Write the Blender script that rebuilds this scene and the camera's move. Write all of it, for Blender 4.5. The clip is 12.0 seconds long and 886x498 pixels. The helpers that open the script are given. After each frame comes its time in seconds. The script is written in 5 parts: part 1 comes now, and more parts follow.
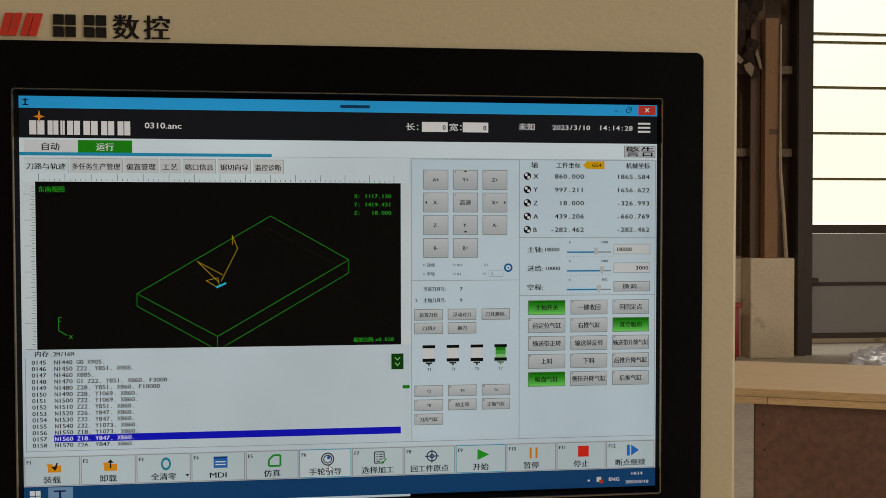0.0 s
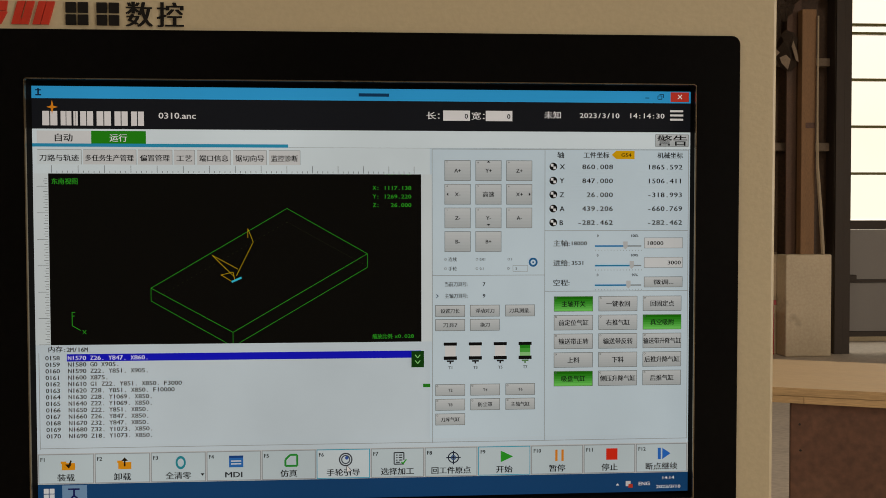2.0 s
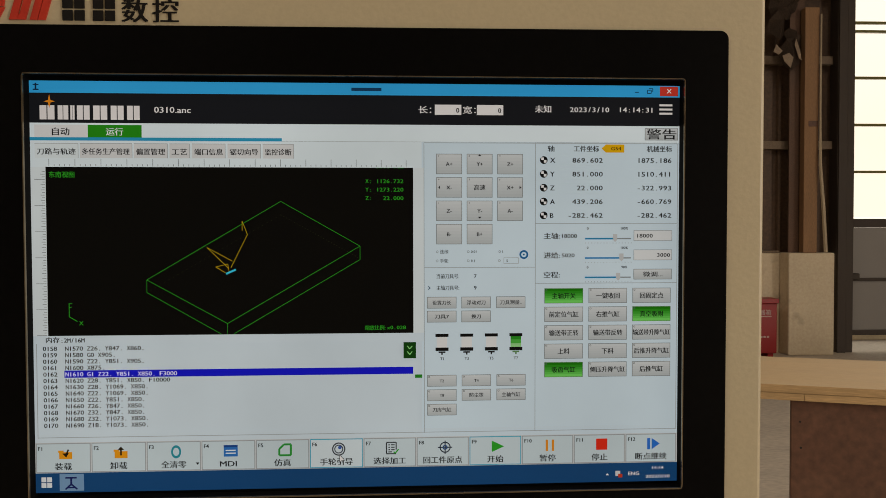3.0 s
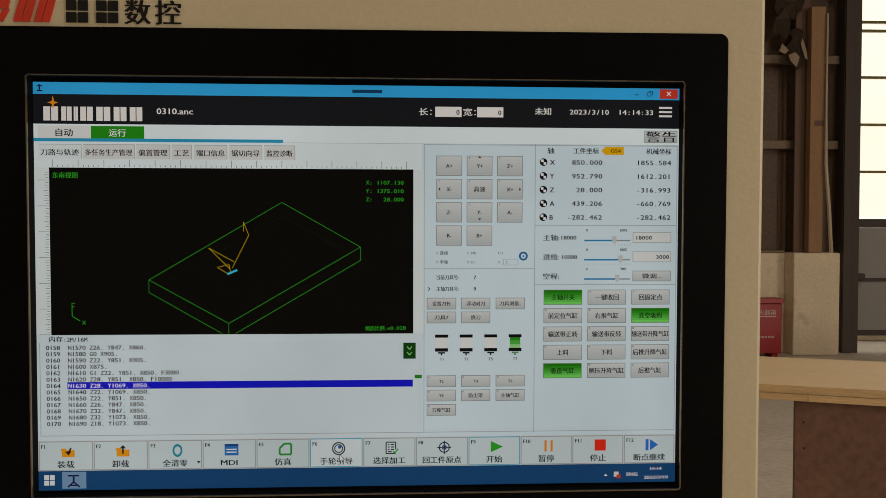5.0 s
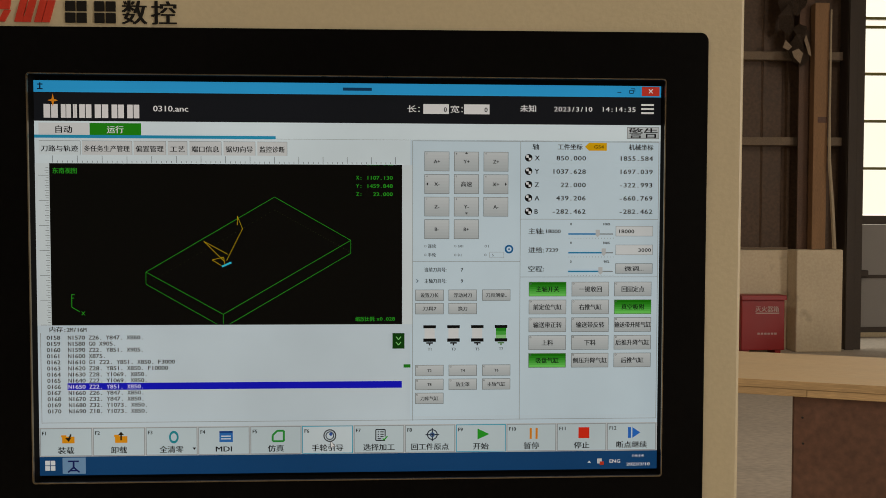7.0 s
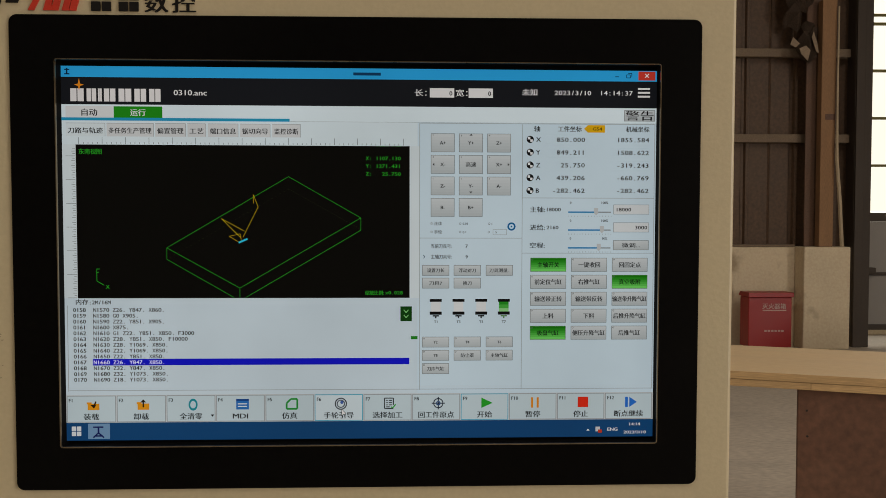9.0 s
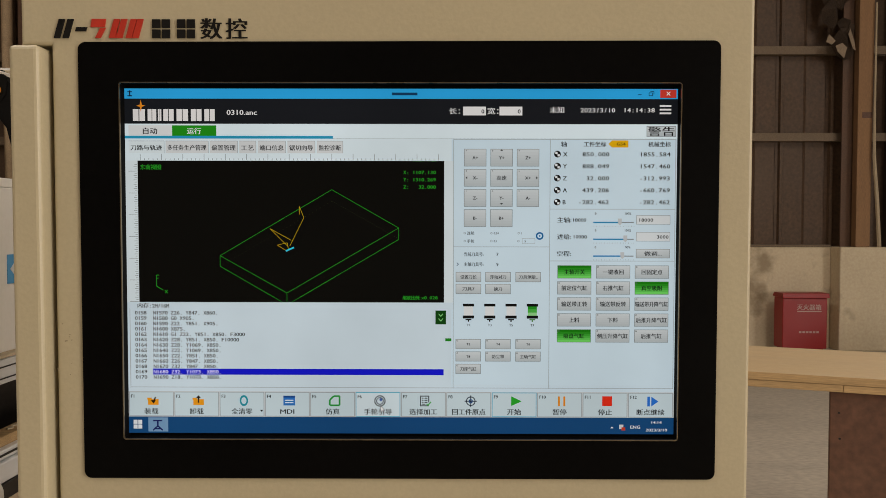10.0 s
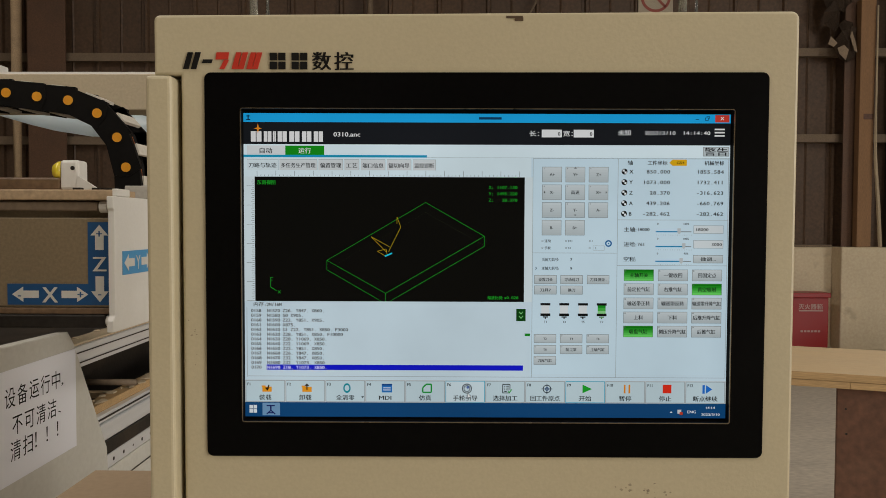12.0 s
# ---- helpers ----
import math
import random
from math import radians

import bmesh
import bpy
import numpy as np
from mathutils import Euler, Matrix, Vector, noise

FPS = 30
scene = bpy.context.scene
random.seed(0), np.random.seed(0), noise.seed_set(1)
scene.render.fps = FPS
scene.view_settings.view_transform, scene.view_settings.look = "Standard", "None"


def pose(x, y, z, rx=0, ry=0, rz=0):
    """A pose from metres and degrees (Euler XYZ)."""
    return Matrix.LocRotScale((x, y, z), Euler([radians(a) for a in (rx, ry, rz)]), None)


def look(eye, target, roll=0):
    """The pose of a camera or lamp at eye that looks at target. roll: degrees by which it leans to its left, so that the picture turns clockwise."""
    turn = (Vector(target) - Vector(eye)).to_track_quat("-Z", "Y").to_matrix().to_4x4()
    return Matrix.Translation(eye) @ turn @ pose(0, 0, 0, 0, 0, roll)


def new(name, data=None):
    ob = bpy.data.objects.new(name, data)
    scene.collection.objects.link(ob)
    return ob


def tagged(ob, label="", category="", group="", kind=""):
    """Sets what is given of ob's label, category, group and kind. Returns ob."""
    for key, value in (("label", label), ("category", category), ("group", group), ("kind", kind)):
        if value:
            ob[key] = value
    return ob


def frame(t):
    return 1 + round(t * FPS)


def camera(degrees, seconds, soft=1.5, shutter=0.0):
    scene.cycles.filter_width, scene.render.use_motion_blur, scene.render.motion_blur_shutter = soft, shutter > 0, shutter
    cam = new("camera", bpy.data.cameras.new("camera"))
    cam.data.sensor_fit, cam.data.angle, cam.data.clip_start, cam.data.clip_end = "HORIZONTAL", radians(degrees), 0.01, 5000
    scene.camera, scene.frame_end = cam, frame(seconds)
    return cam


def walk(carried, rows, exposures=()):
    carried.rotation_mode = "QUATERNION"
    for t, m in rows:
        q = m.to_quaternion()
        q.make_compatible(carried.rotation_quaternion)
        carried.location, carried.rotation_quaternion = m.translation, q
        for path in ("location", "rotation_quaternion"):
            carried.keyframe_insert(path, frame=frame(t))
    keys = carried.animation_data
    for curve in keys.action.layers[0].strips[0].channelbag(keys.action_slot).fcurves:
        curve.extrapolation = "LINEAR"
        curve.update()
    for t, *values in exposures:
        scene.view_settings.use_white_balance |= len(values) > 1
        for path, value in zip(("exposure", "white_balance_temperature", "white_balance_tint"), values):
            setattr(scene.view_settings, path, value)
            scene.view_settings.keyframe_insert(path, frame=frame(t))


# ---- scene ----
cam = camera(59.4, 12.0, soft=0.8)
PATH = [
    (0, (-0.0061, -0.0035, 1.3468), (0.166, 1.9889, 1.3151), -0.1),
    (0.5, (-0.0051, -0.0005, 1.3438), (0.1209, 1.9955, 1.3072), -0.1),
    (1, (-0.0022, 0.0076, 1.3439), (0.1038, 2.0043, 1.3072), -0.1),
    (1.5, (-0.0013, 0.0166, 1.3439), (0.0977, 2.0132, 1.3043), -0.1),
    (2, (0.0007, 0.0156, 1.3449), (0.0957, 2.0132, 1.3033), -0.1),
    (2.5, (0.0048, 0.0116, 1.3449), (0.0918, 2.0092, 1.3023), -0.1),
    (3, (0.0078, 0.0087, 1.3409), (0.0948, 2.0063, 1.2962), -0.1),
    (3.2, (0.0078, 0.0097, 1.3389), (0.0938, 2.0083, 1.2973), -0.1),
    (4.8, (0.0108, 0.0097, 1.3409), (0.0878, 2.0072, 1.2953), -0.0),
    (5, (0.0108, 0.0057, 1.3428), (0.0858, 2.0042, 1.2942), 0.1),
    (5.5, (0.0129, -0.0013, 1.3428), (0.0829, 1.9972, 1.2922), 0.1),
    (6, (0.018, -0.0062, 1.3427), (0.087, 1.9922, 1.2911), 0.1),
    (6.5, (0.021, -0.0082, 1.3427), (0.089, 1.9903, 1.2891), 0.1),
    (7, (0.021, -0.0101, 1.3407), (0.086, 1.9883, 1.2841), 0.1),
    (7.5, (0.02, -0.0121, 1.3307), (0.081, 1.9864, 1.2661), 0.0),
    (7.7, (0.0181, -0.0151, 1.3277), (0.0761, 1.9833, 1.2671), 0.0),
    (9.3, (0.0215, -0.048, 1.3264), (0.0604, 1.9511, 1.2658), 0.2),
    (9.5, (0.0196, -0.0571, 1.3303), (0.0365, 1.9418, 1.2677), 0.2),
    (10, (0.0188, -0.0751, 1.3342), (-0.0123, 1.9232, 1.2716), 0.1),
    (10.5, (0.017, -0.0962, 1.337), (-0.035, 1.9019, 1.2754), 0.1),
    (11, (-0.0236, -0.1266, 1.3358), (-0.0747, 1.8725, 1.2772), 0.1),
    (11.5, (-0.0483, -0.1529, 1.3376), (-0.0914, 1.8453, 1.2729), 0.1),
    (12, (-0.0503, -0.156, 1.3425), (-0.0783, 1.8424, 1.2769), 0.2),
]
EXPOSURES = [(0, -0.80, 7100, 14), (1.5, -0.80, 7400, 16), (7.5, -0.80, 7250, 14), (9.5, -0.76, 7000, 14), (10.0, -0.47, 7000, 14), (10.3, -0.16, 6850, 13), (10.6, -0.07, 6750, 12), (11.0, -0.10, 6700, 11), (11.5, -0.28, 6500, 10), (12.0, -0.54, 6600, 10)]
walk(cam, [(t, look(eye, target, roll)) for t, eye, target, roll in PATH], EXPOSURES)

# ---- world and light ----
world = bpy.data.worlds.new("sky")
scene.world = world
world.use_nodes = True
wn = world.node_tree
sky = wn.nodes.new("ShaderNodeTexSky")
sky.sky_type = "NISHITA"
sky.sun_disc = False
sky.sun_elevation, sky.sun_rotation = radians(38), radians(60)
wn.links.new(sky.outputs[0], wn.nodes["Background"].inputs[0])
wn.nodes["Background"].inputs[1].default_value = 0.10


def area(name, eye, target, sx, sy, watts, colour):
    d = bpy.data.lights.new(name, "AREA")
    d.shape, d.size, d.size_y, d.energy, d.color = "RECTANGLE", sx, sy, watts, colour
    ob = new(name, d)
    ob.matrix_world = look(eye, target)
    return ob


SUN = bpy.data.lights.new("sun", "SUN")
SUN.energy, SUN.angle, SUN.color = 1.0, radians(12), (1.0, 0.96, 0.90)
new("sun", SUN).matrix_world = look((8, 14, 18), (0, 0, 0))
# fill lamp added in an unseen gateway, lights fronts and right-hand faces
area("gate_daylight", (8.8, -4.6, 2.2), (0, -1.5, 1.6), 4.6, 3.8, 680, (1.0, 0.96, 0.90))
# two overhead fill lamps, added under skylights that are themselves assumed
area("skylight_daylight", (-3.5, -1.0, 6.35), (-3.5, -1.0, 0), 1.1, 9.0, 330, (1.0, 0.95, 0.88))
area("skylight_daylight", (4.0, -1.0, 6.35), (4.0, -1.0, 0), 1.1, 9.0, 330, (1.0, 0.95, 0.88))


# ---- materials ----
def lin(c):
    return tuple((v / 255 / 12.92 if v <= 10 else ((v / 255 + 0.055) / 1.055) ** 2.4) for v in c) + (1,)


def mat(name, base, rough=0.6, metal=0.0, var=0.12, scale=8.0, fine=90.0, bump=0.05, stain=0.0, stain_col=(0.05, 0.04, 0.03), stretch=(1, 1, 1), coat=0.0, random_tone=0.0, spec=0.5, stain_at=(0.52, 0.78)):
    """Base colour with variation at two scales, stains and fine relief, in metres."""
    m = bpy.data.materials.new(name)
    m.use_nodes = True
    nt = m.node_tree
    b = nt.nodes["Principled BSDF"]
    b.inputs["Roughness"].default_value, b.inputs["Metallic"].default_value = rough, metal
    b.inputs["Coat Weight"].default_value, b.inputs["Specular IOR Level"].default_value = coat, spec
    co = nt.nodes.new("ShaderNodeTexCoord")
    mp = nt.nodes.new("ShaderNodeMapping")
    mp.inputs["Scale"].default_value = stretch
    nt.links.new(co.outputs["Object"], mp.inputs[0])

    def noise_node(s, detail):
        n = nt.nodes.new("ShaderNodeTexNoise")
        n.inputs["Scale"].default_value, n.inputs["Detail"].default_value = s, detail
        nt.links.new(mp.outputs[0], n.inputs["Vector"])
        return n

    def mixed(fac, a, c):
        n = nt.nodes.new("ShaderNodeMix")
        n.data_type = "RGBA"
        nt.links.new(fac, n.inputs["Factor"])
        for sock, v in ((n.inputs["A"], a), (n.inputs["B"], c)):
            if isinstance(v, tuple):
                sock.default_value = (*v[:3], 1)
            else:
                nt.links.new(v, sock)
        return n.outputs["Result"]

    big, small = noise_node(scale, 5), noise_node(fine, 3)
    dark, light = tuple(v * (1 - var) for v in base[:3]), tuple(min(1, v * (1 + var)) for v in base[:3])
    col = mixed(big.outputs[0], dark, light)
    add = nt.nodes.new("ShaderNodeMix")
    add.data_type, add.blend_type = "RGBA", "OVERLAY"
    add.inputs["Factor"].default_value = min(1, var * 2.2)
    nt.links.new(col, add.inputs["A"])
    nt.links.new(small.outputs[0], add.inputs["B"])
    col = add.outputs["Result"]
    if stain:
        s = noise_node(scale * 0.6 + 0.7, 8)
        r = nt.nodes.new("ShaderNodeValToRGB")
        r.color_ramp.elements[0].position, r.color_ramp.elements[1].position = stain_at
        r.color_ramp.elements[1].color = (stain, stain, stain, 1)
        r.color_ramp.elements[0].color = (0, 0, 0, 1)
        nt.links.new(s.outputs[0], r.inputs[0])
        col = mixed(r.outputs[0], col, stain_col)
    if random_tone:
        oi = nt.nodes.new("ShaderNodeObjectInfo")
        hv = nt.nodes.new("ShaderNodeHueSaturation")
        mr = nt.nodes.new("ShaderNodeMapRange")
        mr.inputs["To Min"].default_value, mr.inputs["To Max"].default_value = 1 - random_tone, 1 + random_tone
        nt.links.new(oi.outputs["Random"], mr.inputs["Value"])
        nt.links.new(mr.outputs[0], hv.inputs["Value"])
        nt.links.new(col, hv.inputs["Color"])
        col = hv.outputs[0]
    nt.links.new(col, b.inputs["Base Color"])
    rr = nt.nodes.new("ShaderNodeMapRange")
    rr.inputs["To Min"].default_value, rr.inputs["To Max"].default_value = max(0.03, rough - 0.08), min(1, rough + 0.1)
    nt.links.new(big.outputs[0], rr.inputs["Value"])
    nt.links.new(rr.outputs[0], b.inputs["Roughness"])
    if bump:
        bp = nt.nodes.new("ShaderNodeBump")
        bp.inputs["Strength"].default_value, bp.inputs["Distance"].default_value = bump, 0.004
        nt.links.new(small.outputs[0], bp.inputs["Height"])
        nt.links.new(bp.outputs[0], b.inputs["Normal"])
    return m


UI_GAIN = 0.92
ui_made = {}


def ui(r, g, b, gain=1.0):
    """A lit area of the screen in that display colour, under its matt surface."""
    key = (r, g, b, gain)
    if key not in ui_made:
        m = bpy.data.materials.new("screen_light")
        m.use_nodes = True
        p = m.node_tree.nodes["Principled BSDF"]
        p.inputs["Base Color"].default_value = tuple(0.002 + 0.13 * c for c in lin((r, g, b))[:3]) + (1,)
        p.inputs["Roughness"].default_value = 0.42
        p.inputs["Specular IOR Level"].default_value = 0.045
        p.inputs["Emission Color"].default_value = lin((r, g, b))
        nz = m.node_tree.nodes.new("ShaderNodeTexNoise")
        nz.inputs["Scale"].default_value, nz.inputs["Detail"].default_value = 9.0, 4.0
        co = m.node_tree.nodes.new("ShaderNodeNewGeometry")
        mr = m.node_tree.nodes.new("ShaderNodeMapRange")
        mr.inputs["From Min"].default_value, mr.inputs["From Max"].default_value = 0.3, 0.7
        mr.inputs["To Min"].default_value, mr.inputs["To Max"].default_value = UI_GAIN * gain * 0.92, UI_GAIN * gain * 1.08
        m.node_tree.links.new(co.outputs["Position"], nz.inputs["Vector"])
        m.node_tree.links.new(nz.outputs[0], mr.inputs["Value"])
        m.node_tree.links.new(mr.outputs[0], p.inputs["Emission Strength"])
        ui_made[key] = m
    return ui_made[key]


BEIGE = mat("beige_powder_coat", (0.505, 0.437, 0.29), 0.42, var=0.035, scale=3, fine=330, bump=0.05, stain=0.10, stain_col=(0.30, 0.24, 0.16))
BEAMPAINT = mat("beige_machine_paint", (0.46, 0.38, 0.26), 0.5, var=0.07, scale=4, stain=0.2)
# near-black, the shade inside the door gap put into a colour
GAPSHADE = mat("painted_gap_shade", (0.004, 0.0035, 0.003), 0.8, var=0.1)
BEZEL = mat("black_matt_plastic", (0.0022, 0.0021, 0.0020), 0.42, var=0.3, scale=9, fine=200, bump=0.01, spec=0.055)
LIP = mat("brass_toned_edge", (0.24, 0.19, 0.12), 0.28, 0.8, var=0.2, scale=12)
LIPDARK = mat("dark_screen_border", (0.004, 0.004, 0.004), 0.7, var=0.1, spec=0.03)
INK = mat("black_print", (0.010, 0.009, 0.008), 0.6, var=0.05, spec=0.12)
REDINK = mat("red_print", (0.50, 0.035, 0.018), 0.35, var=0.12, scale=25)
CHIP = mat("bare_rusty_chip", (0.10, 0.06, 0.03), 0.8, var=0.3)
KHAKI = mat("khaki_machine_paint", (0.225, 0.168, 0.098), 0.5, var=0.14, scale=4, fine=160, stain=0.22)
WHITEPAINT = mat("white_machine_paint", (0.74, 0.72, 0.67), 0.42, var=0.05, scale=6, fine=140, bump=0.04, stain=0.15, stain_col=(0.35, 0.28, 0.2))
PLATEPAINT = mat("grey_white_machine_paint", (0.54, 0.525, 0.47), 0.5, var=0.05, scale=5, stain=0.15, stain_col=(0.3, 0.26, 0.2))
TANRAIL = mat("dusty_wood_strip", (0.42, 0.30, 0.18), 0.75, var=0.18, scale=9, stain=0.4)
# steel of bolts and slides; also paints the shade in the bed's recess
DARKSTEEL = mat("dark_oiled_steel_and_recess_shade", (0.035, 0.03, 0.026), 0.45, 0.6, var=0.25, scale=9, stain=0.25, stain_col=(0.2, 0.14, 0.08))
ALU = mat("brushed_aluminium", (0.74, 0.75, 0.76), 0.3, 0.45, var=0.12, scale=10, stretch=(1, 0.05, 1), stain=0.3, stain_col=(0.3, 0.22, 0.14))
BROWNLIP = mat("oily_brown_lip", (0.15, 0.092, 0.05), 0.4, var=0.25, scale=7, stain=0.3)
BLUE = mat("blue_label_film", (0.008, 0.075, 0.21), 0.4, var=0.05)
LIGHTBLUE = mat("light_blue_label_film", (0.06, 0.30, 0.58), 0.35, var=0.05)
LABELWHITE = mat("white_label_print", (0.64, 0.62, 0.57), 0.5, var=0.03)
PAPER = mat("white_paper", (0.77, 0.78, 0.83), 0.7, var=0.02, scale=3, fine=300)
CHAINBLACK = mat("black_nylon", (0.006, 0.0055, 0.005), 0.5, var=0.2, scale=20, spec=0.12)
ORANGE = mat("orange_plastic", (0.72, 0.31, 0.02), 0.4, var=0.05)
BARGREY = mat("light_grey_plastic", (0.60, 0.56, 0.48), 0.5, var=0.1, scale=20)
GREYCLIP = mat("grey_plastic", (0.44, 0.41, 0.36), 0.5, var=0.1, scale=20)
WIRE = mat("orange_cable", (0.55, 0.15, 0.04), 0.5, var=0.2)
YELLOW = mat("yellow_lens", (0.75, 0.58, 0.03), 0.18, var=0.1, coat=0.6)
PLY = mat("pale_plywood", (0.60, 0.44, 0.255), 0.6, var=0.10, scale=3.0, fine=60, stretch=(0.5, 5, 5), bump=0.04)
PLYEDGE = mat("plywood_edge", (0.46, 0.30, 0.14), 0.65, var=0.22, scale=3.5, fine=60, stretch=(0.4, 4, 9), bump=0.05, random_tone=0.12)
FILMPLY = mat("red_brown_film_plywood", (0.115, 0.052, 0.030), 0.55, var=0.28, scale=3.0, fine=40, stain=0.45, stain_col=(0.24, 0.13, 0.08))
MDF = mat("brown_board", (0.36, 0.26, 0.165), 0.7, var=0.06, scale=5)
CONCRETE = mat("dusty_concrete", (0.50, 0.435, 0.35), 0.75, var=0.16, scale=1.6, fine=30, stain=0.45, stain_col=(0.24, 0.215, 0.18), stretch=(0.7, 1.6, 1))
PLASTER = mat("stained_plaster", (0.67, 0.565, 0.40), 0.85, var=0.12, scale=2.6, fine=40, stain=0.7, stain_col=(0.24, 0.17, 0.10), stain_at=(0.55, 0.66))
SHEET = mat("brown_corrugated_steel", (0.084, 0.047, 0.025), 0.6, var=0.28, scale=1.5, fine=30, stain=0.5, stain_col=(0.10, 0.064, 0.038), random_tone=0.12)
PURLIN = mat("dusty_steel_purlin", (0.18, 0.13, 0.085), 0.7, var=0.15, scale=6)
COLUMN = mat("red_oxide_column", (0.115, 0.060, 0.034), 0.65, var=0.18, scale=4, stain=0.4, stain_col=(0.05, 0.035, 0.025))
TIMBER = mat("rough_timber", (0.28, 0.155, 0.075), 0.75, var=0.22, scale=3, fine=50, stretch=(6, 6, 0.5), stain=0.2)
PALETIMBER = mat("pale_batten", (0.45, 0.36, 0.24), 0.7, var=0.15, scale=4, stretch=(5, 5, 0.6))
DOORGREY = mat("grey_door_sheet", (0.26, 0.245, 0.225), 0.5, var=0.06, scale=2)
DOORFRAME = mat("dark_door_frame", (0.046, 0.033, 0.023), 0.6, var=0.15)
BAR = mat("olive_glazing_bar", (0.16, 0.14, 0.03), 0.5, var=0.15)
REDBOX = mat("red_enamel", (0.31, 0.008, 0.009), 0.4, var=0.06, scale=4)
WHITEINK = mat("white_print", (0.50, 0.34, 0.31), 0.5, var=0.1)
KNOTRAG = mat("grey_brown_rag", (0.085, 0.056, 0.037), 0.8, var=0.3, scale=9)
SCUFF = mat("scuffed_paint", (0.30, 0.25, 0.17), 0.7, var=0.2)
TORNPAPER = mat("torn_brown_paper", (0.27, 0.20, 0.135), 0.8, var=0.15, scale=9)
PLASTIC = mat("crumpled_clear_wrap", (0.70, 0.71, 0.74), 0.22, var=0.25, scale=9, coat=0.4, stretch=(1, 1, 5))
ROOF = mat("roof_sheet", (0.22, 0.19, 0.155), 0.7, var=0.1, scale=1)
SIDE = mat("hall_wall_paint", (0.24, 0.20, 0.155), 0.8, var=0.1, scale=1)
SIGN = mat("faded_sign_board", (0.42, 0.36, 0.27), 0.6, var=0.08)
SIGNRED = mat("faded_red", (0.30, 0.07, 0.05), 0.6, var=0.1)

GLASS = bpy.data.materials.new("clear_glazing")
GLASS.use_nodes = True
gp = GLASS.node_tree.nodes["Principled BSDF"]
gp.inputs["Transmission Weight"].default_value, gp.inputs["Roughness"].default_value, gp.inputs["IOR"].default_value = 1.0, 0.02, 1.03
CLEAR = bpy.data.materials.new("clear_tube_plastic")
CLEAR.use_nodes = True
cp = CLEAR.node_tree.nodes["Principled BSDF"]
cp.inputs["Transmission Weight"].default_value, cp.inputs["Roughness"].default_value, cp.inputs["IOR"].default_value = 0.85, 0.12, 1.35
cp.inputs["Base Color"].default_value = (0.8, 0.78, 0.7, 1)

FILM = bpy.data.materials.new("pale_blue_film")
FILM.use_nodes = True
fn = FILM.node_tree
fp, ft, fm = fn.nodes["Principled BSDF"], fn.nodes.new("ShaderNodeBsdfTranslucent"), fn.nodes.new("ShaderNodeMixShader")
fz, fr = fn.nodes.new("ShaderNodeTexNoise"), fn.nodes.new("ShaderNodeValToRGB")
fz.inputs["Scale"].default_value, fz.inputs["Detail"].default_value = 5.0, 4.0
fr.color_ramp.elements[0].color, fr.color_ramp.elements[1].color = (0.80, 0.91, 0.97, 1), (0.90, 0.97, 1.0, 1)
fn.links.new(fz.outputs[0], fr.inputs[0])
fn.links.new(fr.outputs[0], fp.inputs["Base Color"])
fn.links.new(fr.outputs[0], ft.inputs["Color"])
fp.inputs["Roughness"].default_value = 0.25
fm.inputs[0].default_value = 0.5
fn.links.new(fp.outputs[0], fm.inputs[1])
fn.links.new(ft.outputs[0], fm.inputs[2])
fn.links.new(fm.outputs[0], fn.nodes["Material Output"].inputs[0])

DAY = bpy.data.materials.new("hazy_daylight")
DAY.use_nodes = True
dn = DAY.node_tree
de = dn.nodes.new("ShaderNodeEmission")
dz = dn.nodes.new("ShaderNodeTexNoise")
dz.inputs["Scale"].default_value, dz.inputs["Detail"].default_value = 1.1, 6.0
dr = dn.nodes.new("ShaderNodeMapRange")
dr.inputs["To Min"].default_value, dr.inputs["To Max"].default_value = 1.7, 3.1
dn.links.new(dz.outputs[0], dr.inputs["Value"])
dn.links.new(dr.outputs[0], de.inputs["Strength"])
de.inputs["Color"].default_value = (1.0, 0.98, 0.86, 1)
dn.links.new(de.outputs[0], dn.nodes["Material Output"].inputs[0])


# ---- mesh helpers ----
def part(name, bm, material, parent=None, label="", smooth=False):
    me = bpy.data.meshes.new(name)
    bm.to_mesh(me)
    bm.free()
    for m in material if isinstance(material, (list, tuple)) else (material,):
        me.materials.append(m)
    if smooth:
        for p in me.polygons:
            p.use_smooth = True
    ob = new(name, me)
    ob.parent = parent
    if label:
        ob["label"] = label
    return ob


def thing(name, label, category, x=0, y=0, z=0, group="", rz=0):
    ob = new(name)
    ob.empty_display_size = 0.05
    ob.matrix_basis = pose(x, y, z, 0, 0, rz)
    return tagged(ob, label, category, group)


def add_box(bm, x0, x1, y0, y1, z0, z1, mi=0, m=None):
    vs = [bm.verts.new((x, y, z)) for z in (z0, z1) for x, y in ((x0, y0), (x1, y0), (x1, y1), (x0, y1))]
    if m is not None:
        for v in vs:
            v.co = m @ v.co
    for f in ((3, 2, 1, 0), (4, 5, 6, 7), (0, 1, 5, 4), (1, 2, 6, 5), (2, 3, 7, 6), (3, 0, 4, 7)):
        bm.faces.new([vs[i] for i in f]).material_index = mi
    return vs


def box(x0, x1, y0, y1, z0, z1, bevel=0.0, seg=2):
    bm = bmesh.new()
    add_box(bm, x0, x1, y0, y1, z0, z1)
    if bevel:
        bmesh.ops.bevel(bm, geom=bm.edges[:], offset=bevel, segments=seg, affect="EDGES", profile=0.5)
    return bm


